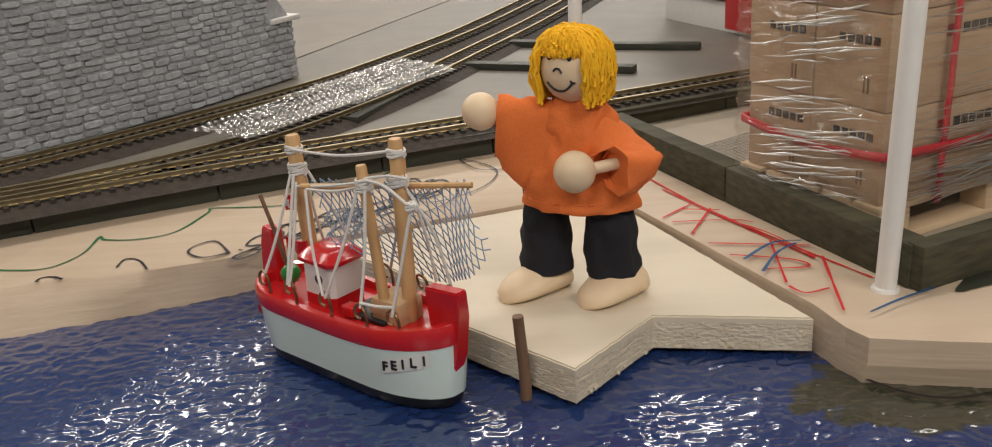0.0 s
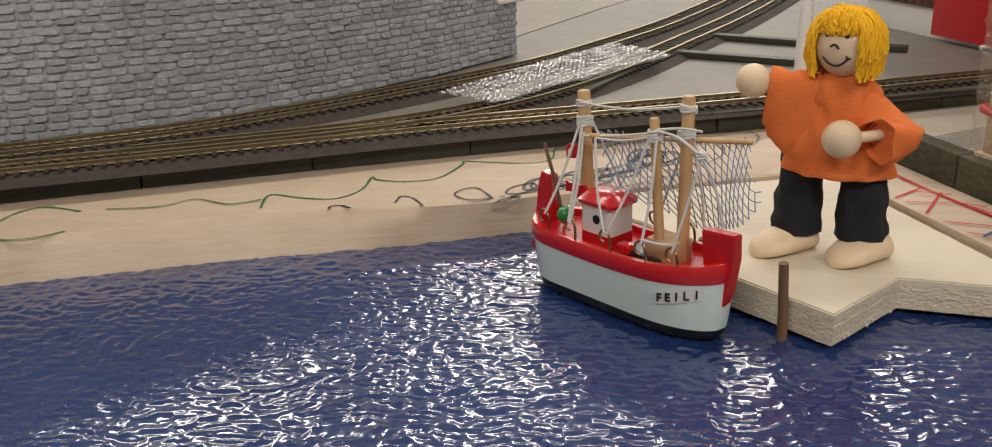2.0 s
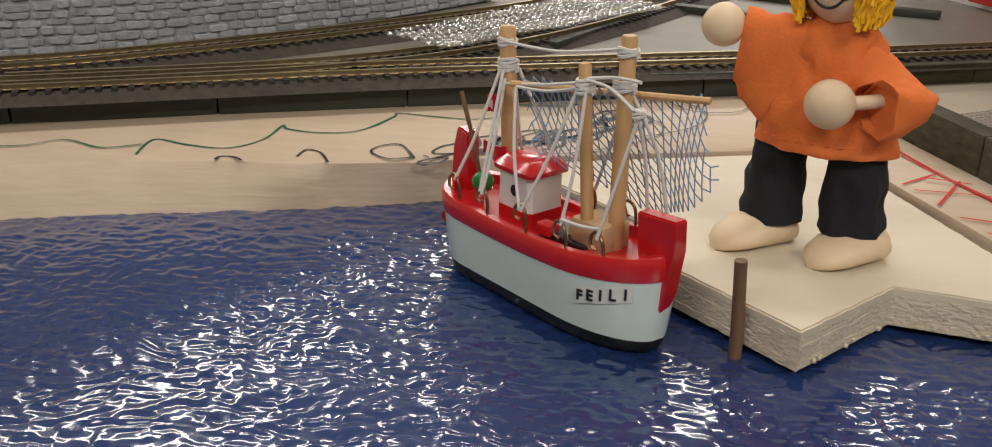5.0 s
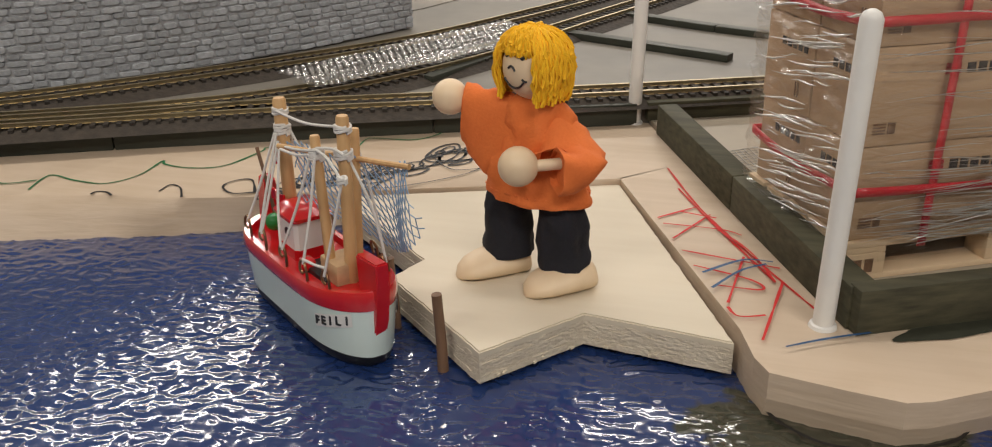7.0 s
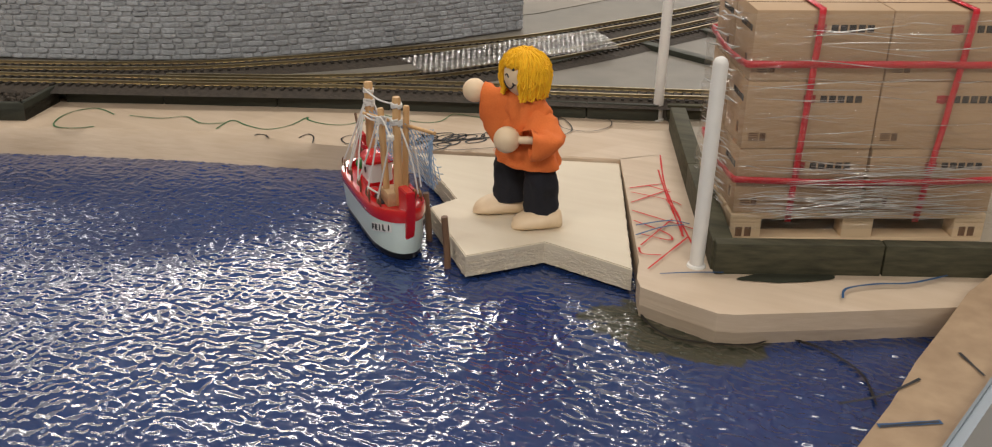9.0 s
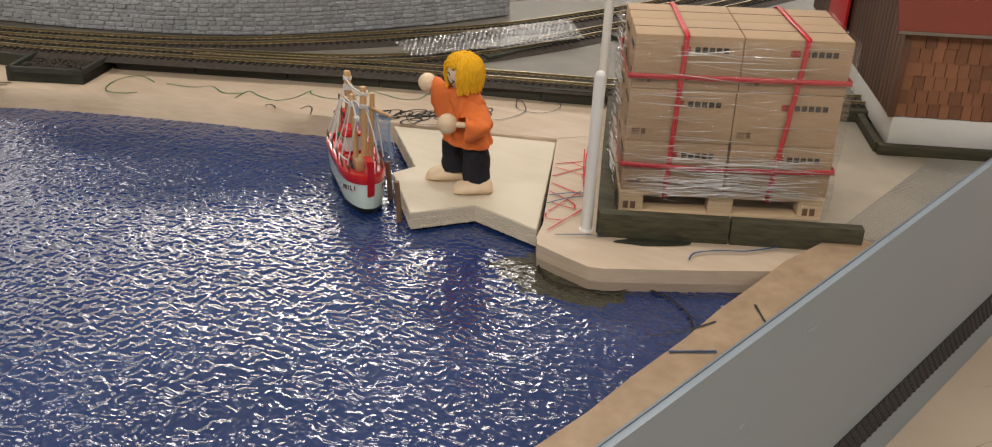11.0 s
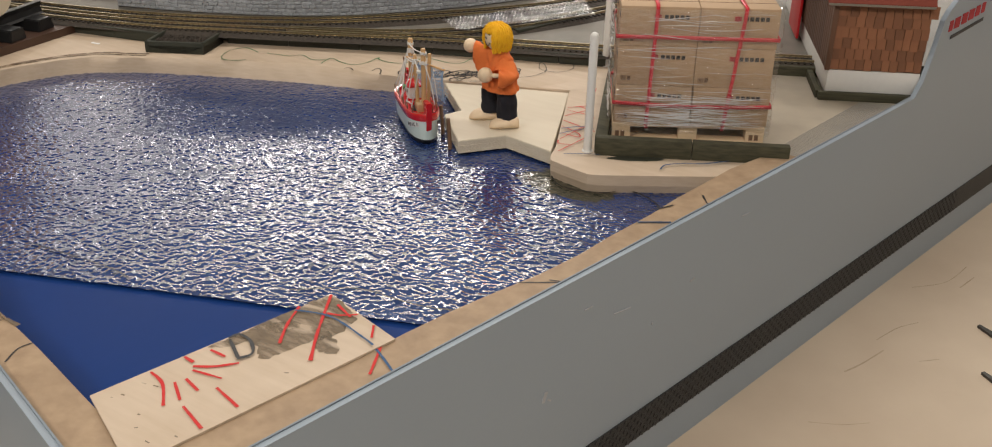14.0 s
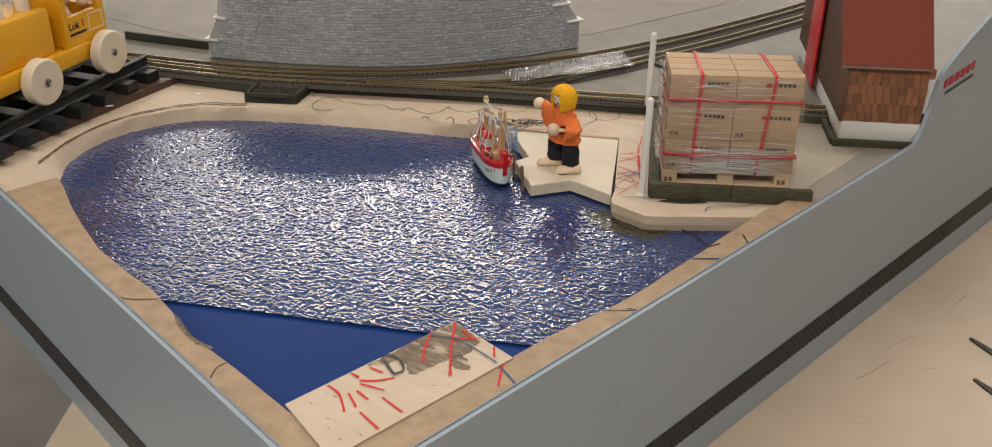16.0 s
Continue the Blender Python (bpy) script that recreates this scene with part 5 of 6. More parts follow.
# ---- toy figure on the pier: one mesh, several materials ----
def toy_figure():
    bm = BM()
    slots = ["orange", "navy", "wood_round", "yarn", "ink"]

    def paint(fn, slot):
        before = set(bm.faces)
        fn()
        for f in set(bm.faces) - before:
            f.material_index = slots.index(slot)

    def oval(c, rx, ry, n=28, turn=0.0, fold=0.0, ph=0.0, lift=0.0):
        out = []
        for k in range(n):
            a = 2 * math.pi * k / n
            w = 1 + fold * math.sin(a * 5 + ph) + fold * 0.6 * math.sin(a * 9 + ph * 2)
            p = Vector((rx * w * math.cos(a), ry * w * math.sin(a), lift * math.sin(a * 3 + ph)))
            out.append(Matrix.Rotation(turn, 3, "Z") @ p + Vector(c))
        return out

    # clogs
    def clog(heel, toe):
        d = (toe - heel).normalized()
        s = Vector((-d.y, d.x, 0))
        length = (toe - heel).length
        rings = []
        for t, w, h in ((0.0, 0.25, 0.45), (0.03, 0.62, 0.75), (0.12, 0.85, 0.95), (0.3, 0.95, 1.0), (0.5, 1.0, 0.92), (0.7, 1.0, 0.78), (0.85, 0.85, 0.62), (0.95, 0.58, 0.42), (1.0, 0.2, 0.2)):
            c = heel + d * length * t
            W, H = 0.0094 * w, 0.0122 * h
            rings.append([c + s * (W * math.cos(a)) * (1.0 if math.sin(a) < 0.2 else 0.93) + Vector((0, 0, max(H * 0.5 + H * 0.55 * math.sin(a), 0.0))) for a in (2 * math.pi * k / 20 for k in range(20))])
        loft(bm, rings)
    hA, tA, hB, tB = Vector((0.1805, 0.5885, PZ1)), Vector((0.1550, 0.5715, PZ1)), Vector((0.2085, 0.580, PZ1)), Vector((0.1850, 0.5625, PZ1))
    paint(lambda: clog(hA, tA), "wood_round")
    paint(lambda: clog(hB, tB), "wood_round")

    # trousers
    def crease(p, amount, f=170.0, seed=0.0):
        wide = noise.noise(Vector((p.x * f, p.y * f, p.z * f * 0.8 + seed)))
        sharp = 0.5 - 2 * abs(noise.noise(Vector((p.x * f * 0.9, p.y * f * 0.9, p.z * f * 0.55 + seed + 5))))
        return amount * (0.8 * wide + 0.75 * sharp + 0.3 * noise.noise(Vector((p.x * f * 2.4, p.y * f * 2.4, p.z * f * 2 + seed))))

    def leg(x, y, ph):
        rings = []
        for i in range(26):
            t = i / 25
            z = 0.0245 + 0.036 * t
            c = Vector((x + 0.0012 * (1 - t) * math.sin(ph), y, z))
            ring = oval(c, 0.0100 - 0.0032 * t * t, 0.0098 - 0.0025 * t * t, 36, 0.3, 0.03, ph + i * 0.12)
            rings.append([p + (p - c).normalized() * crease(p, 0.0016, 130, ph) * (1.0 if t > 0.06 else 0.5) for p in ring])
        loft(bm, rings)
        inside = [[q + (sum(rings[0], Vector()) / 36 - q) * k + Vector((0, 0, dz)) for q in rings[0]] for k, dz in ((0.0, 0.0), (0.08, 0.0), (0.1, 0.004))]
        loft(bm, inside, False, True)
    paint(lambda: leg(0.1728, 0.5835, 0.4), "navy")
    paint(lambda: leg(0.1962, 0.5755, 2.1), "navy")

    # tunic
    def tunic():
        prof = ((0.0515, 0.0205, 0.0138), (0.0520, 0.0216, 0.0148), (0.0535, 0.0217, 0.0149), (0.058, 0.0205, 0.0140), (0.066, 0.0182, 0.0124), (0.074, 0.0162, 0.0113), (0.082, 0.0142, 0.0102), (0.088, 0.0115, 0.0090), (0.0925, 0.0080, 0.0076), (0.095, 0.0055, 0.0055))
        rings = []
        for (z0, a0, b0), (z1, a1, b1) in zip(prof, prof[1:]):
            n = max(int((z1 - z0) / 0.0012), 1)
            for q in range(n):
                t = q / n
                z = z0 + (z1 - z0) * t
                c = Vector((0.1864 - 0.10 * max(z - 0.09, 0), 0.578, z))
                low = max(0.0, 1 - (z - 0.0515) / 0.035)
                ring = oval(c, a0 + (a1 - a0) * t, b0 + (b1 - b0) * t, 64, -0.28, 0.035 * low, 0.6 + z * 20)
                rings.append([p + (p - c).normalized() * crease(p, 0.0026, 120, 4.0) for p in ring])
        loft(bm, rings)
    paint(tunic, "orange")

    def sleeve(path, sizes, ph):
        """A wide cloth sleeve: flat ovals along a path, hanging below it."""
        rings = []
        raw = [Vector(p) for p in path]
        pts = smooth_path(raw, 4)
        dim = [tuple(v) for v in smooth_path(sizes, 4)]
        for i, (p, (up, down, th)) in enumerate(zip(pts, dim)):
            d = (pts[min(i + 1, len(pts) - 1)] - pts[max(i - 1, 0)]).normalized()
            side = d.cross(Vector((0, 0, 1))).normalized()
            vert = side.cross(d).normalized()
            ring = []
            for k in range(24):
                a = 2 * math.pi * k / 24
                v = math.sin(a)
                q = p + side * math.cos(a) * th * (1 + 0.10 * math.sin(3 * a + ph + i * 0.3)) + vert * (v * up if v > 0 else v * down)
                ring.append(q + (q - p).normalized() * crease(q, 0.0024, 130, ph))
            rings.append(ring)
        loft(bm, rings, True, False)
        inner = [[q + (sum(rings[-1], Vector()) / 24 - q) * 0.08 for q in rings[-1]], [q + (sum(rings[-3], Vector()) / 24 - q) * 0.25 for q in rings[-3]]]
        loft(bm, [rings[-1], inner[0], inner[1]], False, True)
    paint(lambda: sleeve([(0.184, 0.577, 0.079), (0.176, 0.5785, 0.083), (0.169, 0.579, 0.0855), (0.162, 0.5795, 0.0872), (0.1575, 0.580, 0.0878)],
                         [(0.0080, 0.028, 0.0080), (0.0072, 0.0275, 0.0065), (0.0064, 0.0250, 0.0050), (0.0058, 0.0210, 0.0042), (0.0055, 0.0165, 0.0038)], 0.3), "orange")
    paint(lambda: sleeve([(0.186, 0.5800, 0.0865), (0.1915, 0.5770, 0.0815), (0.1965, 0.5720, 0.0758), (0.2003, 0.5670, 0.0715), (0.2005, 0.5625, 0.0698), (0.1968, 0.5595, 0.0698)],
                         [(0.0060, 0.0100, 0.0070), (0.0065, 0.0110, 0.0085), (0.0070, 0.0100, 0.0105), (0.0072, 0.0088, 0.0120), (0.0074, 0.0082, 0.0116), (0.0076, 0.0080, 0.0085)], 1.7), "orange")
    # hem seams
    def seam():
        pts = oval((0.1855, 0.578, 0.0558), 0.0209, 0.0141, 60, -0.28, 0.033, 0.3)
        for i in range(0, 60, 2):
            tube(bm, [pts[i], pts[(i + 1) % 60]], 0.00022, 5)
    paint(seam, "orange")

    # arms and hands
    paint(lambda: tube(bm, [(0.165, 0.5795, 0.0875), (0.155, 0.580, 0.0878)], 0.0022, 10), "wood_round")
    paint(lambda: tube(bm, [(0.200, 0.563, 0.0712), (0.187, 0.5585, 0.0705)], 0.0022, 10), "wood_round")
    paint(lambda: ball(bm, (0.1513, 0.580, 0.0880), 0.0069, seg=28), "wood_round")
    paint(lambda: ball(bm, (0.1832, 0.558, 0.0703), 0.0074, seg=28), "wood_round")

    # head, hair
    head = Vector((0.1850, 0.5755, 0.1032))
    paint(lambda: ball(bm, head, 0.0116, (1, 1, 1.06), 32), "wood_round")
    face = Vector((-0.52, -0.85, 0)).normalized()
    right = Vector((-face.y, face.x, 0))

    def on_head(a, b, r=0.01175):
        """a: degrees round from the face, b: degrees up."""
        d = (face * math.cos(radians(a)) + right * math.sin(radians(a))) * math.cos(radians(b)) + Vector((0, 0, 1)) * math.sin(radians(b))
        return head + Vector((d.x * r, d.y * r, d.z * r * 1.06))

    def features():
        for pts, r in (([(-8, 4), (-3, 8), (3, 7), (8, 1)], 0.00042), ([(-26, -16), (-14, -27), (0, -31), (14, -27), (26, -15)], 0.00042), ([(22, -11), (26, -15), (31, -15)], 0.0004)):
            tube(bm, smooth_path([on_head(a, b) for a, b in pts], 6), r, 6)
        for a in (-21, 21):
            ball(bm, on_head(a, 24), 0.0009, seg=8)
    paint(features, "ink")

    def hair():
        rnd = random.Random(3)
        crown = head + Vector((0, 0, 0.0146))
        for i in range(560):
            az = 360 * (i * 0.618034 % 1.0)
            fringe = abs((az + 180) % 360 - 180) < 42
            start_b = 78 + rnd.uniform(-8, 10)
            end_b = rnd.uniform(22, 38) if fringe else rnd.uniform(-54, -30)
            layer = rnd.uniform(0.0116, 0.0134)
            sway = rnd.uniform(-6, 6)
            pts, rad = [], []
            for j in range(12):
                t = j / 11
                b = start_b + (end_b - start_b) * t
                r = layer + 0.0016 * math.sin(t * 3.1) - 0.0012 * t * t + 0.0008 * rnd.uniform(-1, 1)
                if b < 0:
                    q = on_head(az + sway * t + 2.4 * math.sin(j * 2.1 + i), 0, r + 0.0006)
                    q.z += (b / 46) * 0.0106
                else:
                    q = on_head(az + sway * t + 2.6 * math.sin(j * 1.9 + i), b, r)
                pts.append(q)
                rad.append(0.00068 * (0.8 + 0.3 * math.sin(j * 2.5 + i)))
            tube(bm, pts, rad, 5)
        ball(bm, head + Vector((0, 0, 0.0011)) - face * 0.0020, 0.0117, (1, 1, 1.04), 20)
    paint(hair, "yarn")
    fig = thing("toy_figure", bm, [M[s] for s in slots], "wooden toy figure in orange tunic and black trousers on the pier", "doll", smooth=60)
    return fig


toy_figure()


# ---- toy fishing boat ----
def fishing_boat():
    stern, bow = Vector((0.0682, 0.5835, 0)), Vector((0.1400, 0.5235, 0))
    d = (bow - stern).normalized()
    m = Matrix((d, Vector((-d.y, d.x, 0)), Vector((0, 0, 1)))).transposed().to_4x4()
    m.translation = stern + Vector((0, 0, 0.0008))
    boat = thing("toy_boat", None, None, "red and white wooden toy fishing boat with masts and blue net", "boat", at=m)
    B = 0.0163

    def plan(t, grow=1.0):
        """Half breadth at t from stern to bow."""
        if t < 0.18:
            w = math.sqrt(max(1 - ((0.18 - t) / 0.185) ** 2, 0.0))
        elif t < 0.66:
            w = 1.0
        else:
            w = math.sqrt(max(1 - ((t - 0.66) / 0.342) ** 2.1, 0.0))
        return B * w * grow

    def hull_ring(z, shrink, over, n=26):
        ts = [0.5 - 0.5 * math.cos(math.pi * i / n) for i in range(n + 1)]
        x = lambda t: -over * 0.5 + (0.0935 + over) * t
        left = [Vector((x(t), plan(t, shrink), z)) for t in ts]
        right = [Vector((x(t), -plan(t, shrink), z)) for t in ts[::-1][1:-1]]
        return left + right

    sheer = lambda x: 0.0040 * ((x - 0.04) / 0.05) ** 2

    def bent(ring, k=1.0):
        return [Vector((p.x, p.y, p.z + k * sheer(p.x) * (1 if p.x > 0.04 else 0.6))) for p in ring]

    bm = BM()
    loft(bm, [hull_ring(0.0, 0.80, -0.004), hull_ring(0.0012, 0.86, -0.002), hull_ring(0.0046, 0.89, 0.0)])
    part("keel", bm, M["black"], boat, "black painted bottom")
    bm = BM()
    loft(bm, [hull_ring(0.0046, 0.895, 0.0005), hull_ring(0.010, 0.93, 0.002), hull_ring(0.016, 0.965, 0.003), bent(hull_ring(0.0212, 0.985, 0.004), 0.8)])
    part("hull", bm, M["hull"], boat, "pale mint enamelled hull", smooth=50)
    bm = BM()
    loft(bm, [bent(hull_ring(0.0208, 1.0, 0.005), 0.8), bent(hull_ring(0.0222, 1.035, 0.006)), bent(hull_ring(0.0262, 1.04, 0.006)), bent(hull_ring(0.0275, 1.0, 0.0045)), bent(hull_ring(0.0275, 0.86, -0.002)), bent(hull_ring(0.0245, 0.84, -0.003), 0.7)])
    part("bulwark", bm, M["red"], boat, "glossy red bulwark", smooth=50)
    # stem and stern posts
    for name, prof, w in (("bow_post", ((0.0855, 0.0275), (0.0835, 0.0425), (0.0985, 0.0435), (0.0985, 0.034), (0.0965, 0.020), (0.0925, 0.0075), (0.089, 0.010)), 0.0026),
                          ("stern_post", ((0.0045, 0.026), (0.0040, 0.0460), (-0.0020, 0.0470), (-0.0035, 0.040), (-0.0060, 0.024), (-0.0035, 0.014), (0.0015, 0.0085), (0.005, 0.012)), 0.0026)):
        bm = BM()
        a = [bm.verts.new((x, -w, z)) for x, z in prof]
        b = [bm.verts.new((x, w, z)) for x, z in prof]
        k = len(a)
        for i in range(k):
            bm.faces.new((a[i], a[(i + 1) % k], b[(i + 1) % k], b[i]))
        bm.faces.new(a[::-1])
        bm.faces.new(b)
        bmesh.ops.bevel(bm, geom=list(bm.edges), offset=0.0006, segments=2, affect="EDGES")
        part(name, bm, M["red"], boat, "glossy red post")
    # deck house
    bm = BM()
    loft(bm, [[Vector((0.0345 + 0.0082 * c * k, 0.0075 * s * k, z)) for c, s in ((-1, -0.8), (-0.8, -1), (0.8, -1), (1, -0.8), (1, 0.8), (0.8, 1), (-0.8, 1), (-1, 0.8))] for z, k in ((0.0245, 1), (0.0415, 1))])
    house = part("deck_house", bm, M["white"], boat, "white deck house")
    bm = BM()
    loft(bm, [[Vector((0.0345 + 0.0084 * c, 0.0077 * s, z)) for c, s in ((-1, -0.8), (-0.8, -1), (0.8, -1), (1, -0.8), (1, 0.8), (0.8, 1), (-0.8, 1), (-1, 0.8))] for z in (0.0245, 0.0292)])
    part("plinth", bm, M["red"], house, "red plinth")
    bm = BM()
    loft(bm, [[Vector((0.0345 + 0.0098 * c * k, 0.009 * s * k, z)) for c, s in ((-1, -0.8), (-0.8, -1), (0.8, -1), (1, -0.8), (1, 0.8), (0.8, 1), (-0.8, 1), (-1, 0.8))] for z, k in ((0.0412, 0.97), (0.0418, 1), (0.0428, 1), (0.0455, 0.72), (0.0462, 0.6))])
    part("roof", bm, M["red"], house, "glossy red roof")
    for s in (-1, 1):
        bm = BM()
        tube(bm, [(0.0355, s * 0.0070, 0.0355), (0.0355, s * 0.0078, 0.0355)], 0.0019, 16)
        part("porthole", bm, M["black"], house, "black porthole")
    bm = BM()
    box(bm, (0.020, 0.016, 0.0035), (0.058, 0, 0.0252), bevel=0.0006)
    part("hatch", bm, M["black"], boat, "black hold")
    bm = BM()
    box(bm, (0.014, 0.012, 0.009), (0.067, 0.0, 0.0300), bevel=0.0012)
    part("winch_block", bm, M["cork"], boat, "raw wooden block")
    bm = BM()
    tube(bm, [(0.060, -0.004, 0.028), (0.060, 0.004, 0.028)], 0.0028, 14)
    part("winch_drum", bm, M["cork"], boat)
    bm = BM()
    box(bm, (0.006, 0.005, 0.004), (0.051, -0.007, 0.0275), bevel=0.0008)
    part("crate", bm, M["red"], boat)
    bm = BM()
    ball(bm, (0.0145, -0.004, 0.0315), 0.0039, seg=20)
    part("bead", bm, M["green_bead"], boat, "glossy green bead")
    # masts
    masts = (((0.0245, 0.0, 0.025), (0.0205, 0.0005, 0.0850), 0.0028), ((0.0655, -0.0035, 0.026), (0.0615, -0.0045, 0.0815), 0.0020),
             ((0.0725, 0.001, 0.026), (0.0725, 0.0015, 0.0905), 0.0025), ((0.0685, 0.006, 0.026), (0.0655, 0.0095, 0.0825), 0.0019))
    for a, b, r in masts:
        bm = BM()
        tube(bm, [a, tuple(Vector(a).lerp(Vector(b), 0.5)), tuple(Vector(a).lerp(Vector(b), 0.985)), b], [r, r * 0.97, r * 0.95, r * 0.8], 12)
        part("mast", bm, M["mast"], boat, "pine dowel mast")
    bm = BM()
    tube(bm, [(0.030, -0.0055, 0.0690), (0.090, 0.0175, 0.0730)], 0.0011, 8)
    part("boom", bm, M["mast"], boat, "thin wooden boom")
    bm = BM()
    tube(bm, [(0.011, -0.001, 0.026), (0.006, -0.002, 0.045), (0.001, -0.003, 0.0600)], [0.0008, 0.0008, 0.0008], 8)
    part("tiller", bm, M["twig"], boat, "brown staff")
    # string lashings and rigging
    def knot(c, r, z0, turns):
        bm = BM()
        pts = [Vector((c[0] + r * math.cos(a), c[1] + r * math.sin(a), z0 + 0.00085 * a / 6.283 + 0.0003 * math.sin(a * 2.3))) for a in (turns * 6.283 * i / (14 * turns) for i in range(14 * turns + 1))]
        tube(bm, pts, 0.0006, 6)
        part("lashing", bm, M["string"], boat, "white string lashing")
    knot((0.0207, 0.0005), 0.0028, 0.0785, 3)
    knot((0.0213, 0.0005), 0.0030, 0.0705, 5)
    knot((0.0725, 0.0015), 0.0028, 0.0845, 3)
    knot((0.0722, 0.0012), 0.0031, 0.0745, 4)
    knot((0.0620, -0.0044), 0.0025, 0.0725, 5)
    knot((0.0855, -0.0065), 0.0015, 0.0708, 3)
    lines = ([(0.021, -0.002, 0.0805), (0.046, -0.001, 0.0815), (0.072, -0.001, 0.0868)], [(0.026, -0.004, 0.0680), (0.044, -0.005, 0.0715), (0.062, -0.006, 0.0760)],
             [(0.0215, -0.003, 0.0715), (0.018, -0.010, 0.050), (0.0135, -0.0150, 0.0345)], [(0.023, -0.003, 0.0715), (0.0265, -0.011, 0.050), (0.0275, -0.0155, 0.0345)],
             [(0.024, -0.003, 0.0690), (0.0275, -0.010, 0.050), (0.0285, -0.0155, 0.0340)], [(0.061, -0.0065, 0.0740), (0.055, -0.011, 0.053), (0.0480, -0.0155, 0.0345)],
             [(0.034, -0.007, 0.0690), (0.040, -0.012, 0.050), (0.0470, -0.0155, 0.0350)], [(0.0645, -0.0065, 0.0740), (0.066, -0.011, 0.053), (0.0655, -0.0150, 0.0350)],
             [(0.0855, -0.0070, 0.0705), (0.082, -0.010, 0.052), (0.0785, -0.0130, 0.0345)], [(0.064, -0.0055, 0.0770), (0.074, -0.006, 0.0765), (0.0855, -0.0065, 0.0715)],
             [(0.062, -0.0055, 0.0770), (0.072, -0.003, 0.0790), (0.083, -0.004, 0.0800)], [(0.034, -0.0065, 0.0690), (0.048, -0.006, 0.0705), (0.062, -0.0060, 0.0745)],
             [(0.0215, 0.003, 0.0715), (0.016, 0.010, 0.050), (0.0135, 0.0150, 0.0345)], [(0.0235, 0.003, 0.0715), (0.030, 0.010, 0.050), (0.0320, 0.0150, 0.0345)],
             [(0.066, 0.0105, 0.0740), (0.057, 0.013, 0.053), (0.0490, 0.0150, 0.0350)], [(0.066, 0.0105, 0.0740), (0.071, 0.013, 0.053), (0.0720, 0.0150, 0.0350)],
             [(0.0655, -0.0150, 0.0370), (0.072, -0.013, 0.0365), (0.0785, -0.0120, 0.0375)], [(0.072, 0.002, 0.0770), (0.082, 0.006, 0.058), (0.0860, 0.0085, 0.0370)])
    for ln in lines:
        bm = BM()
        tube(bm, smooth_path(ln, 6), 0.00055, 6)
        part("string", bm, M["string"], boat, "white string")
    # hooks
    for s in (-1, 1):
        for x in (0.0135, 0.0285, 0.0475, 0.0655, 0.0785):
            bm = BM()
            y = s * (0.0148 if x < 0.075 else 0.0122)
            pts = [(x + 0.002, y, 0.026), (x + 0.0022, y, 0.031), (x + 0.0012, y, 0.0345), (x - 0.0012, y - s * 0.0004, 0.0360), (x - 0.0030, y, 0.0345), (x - 0.0026, y + s * 0.0004, 0.0318), (x - 0.0008, y, 0.0308)]
            tube(bm, smooth_path(pts, 5), 0.00055, 7)
            part("wire_hook", bm, M["wire"], boat, "bronze wire hook")
    bm = BM()
    tube(bm, smooth_path([(0.0865, 0.006, 0.026), (0.0868, 0.0062, 0.034), (0.0885, 0.0065, 0.0385), (0.0868, 0.006, 0.0405), (0.0850, 0.006, 0.0385)], 5), 0.00055, 7)
    part("wire_hook", bm, M["wire"], boat, "bronze wire hook")
    # flags
    for x, y, z, w, h, tilt in ((0.0205, -0.004, 0.0445, 0.011, 0.0058, -6), (0.0135, 0.001, 0.0575, 0.006, 0.0060, 12)):
        bm = BM()
        rings = []
        for i in range(7):
            t = i / 6
            q = Vector((x - w * 0.5 + w * t, y + 0.0008 * math.sin(t * 7), z + math.sin(radians(tilt)) * w * t))
            hh = h * (1 - 0.35 * (1 - abs(2 * t - 0.4)) * (w > 0.008))
            rings.append([q + Vector((0, -0.0004, -hh / 2)), q + Vector((0, 0.0004, -hh / 2)), q + Vector((0, 0.0004, hh / 2)), q + Vector((0, -0.0004, hh / 2))])
        loft(bm, rings)
        flag = part("flag", bm, M["red"], boat, "small red flag")
        if w < 0.008:
            bm = BM()
            for dx, hh2 in ((-0.0012, 0.0022), (0, 0.003), (0.0012, 0.0022)):
                box(bm, (0.0007, 0.0018, hh2), (x + dx, y, z + 0.0002))
            part("emblem", bm, M["white"], flag, "white emblem bars")
    # net: a slack sheet of open meshes
    bm = BM()

    def net_at(u, v):
        a = Vector((0.030, -0.0050, 0.0700)).lerp(Vector((0.089, 0.0170, 0.0735)), u)
        b = Vector((0.036, 0.001, 0.050)).lerp(Vector((0.094, 0.0240, 0.0525)), u)
        q = a.lerp(b, v * (1 + 0.95 * max(math.sin(u * math.pi), 0.0) ** 0.8))
        q.y += 0.004 * math.sin(u * 5) * v + 0.0025 * math.sin(v * 4 + u * 9)
        q.z += 0.0014 * math.sin(u * 14 + v * 5)
        return q
    nu, nv = 22, 9
    for i in range(nu):
        for j in range(nv):
            c = ((i + 0.5 * (j % 2)) / nu, j / nv)
            pa, pb, pc = net_at(*c), net_at(c[0] + 0.5 / nu, (j + 1) / nv), net_at(c[0] - 0.5 / nu, (j + 1) / nv)
            for q in (pb, pc):
                tube(bm, [pa, q], 0.00026, 3, caps=False)
    part("net", bm, M["net"], boat, "pale blue open fishing net", smooth=None, fix=False)
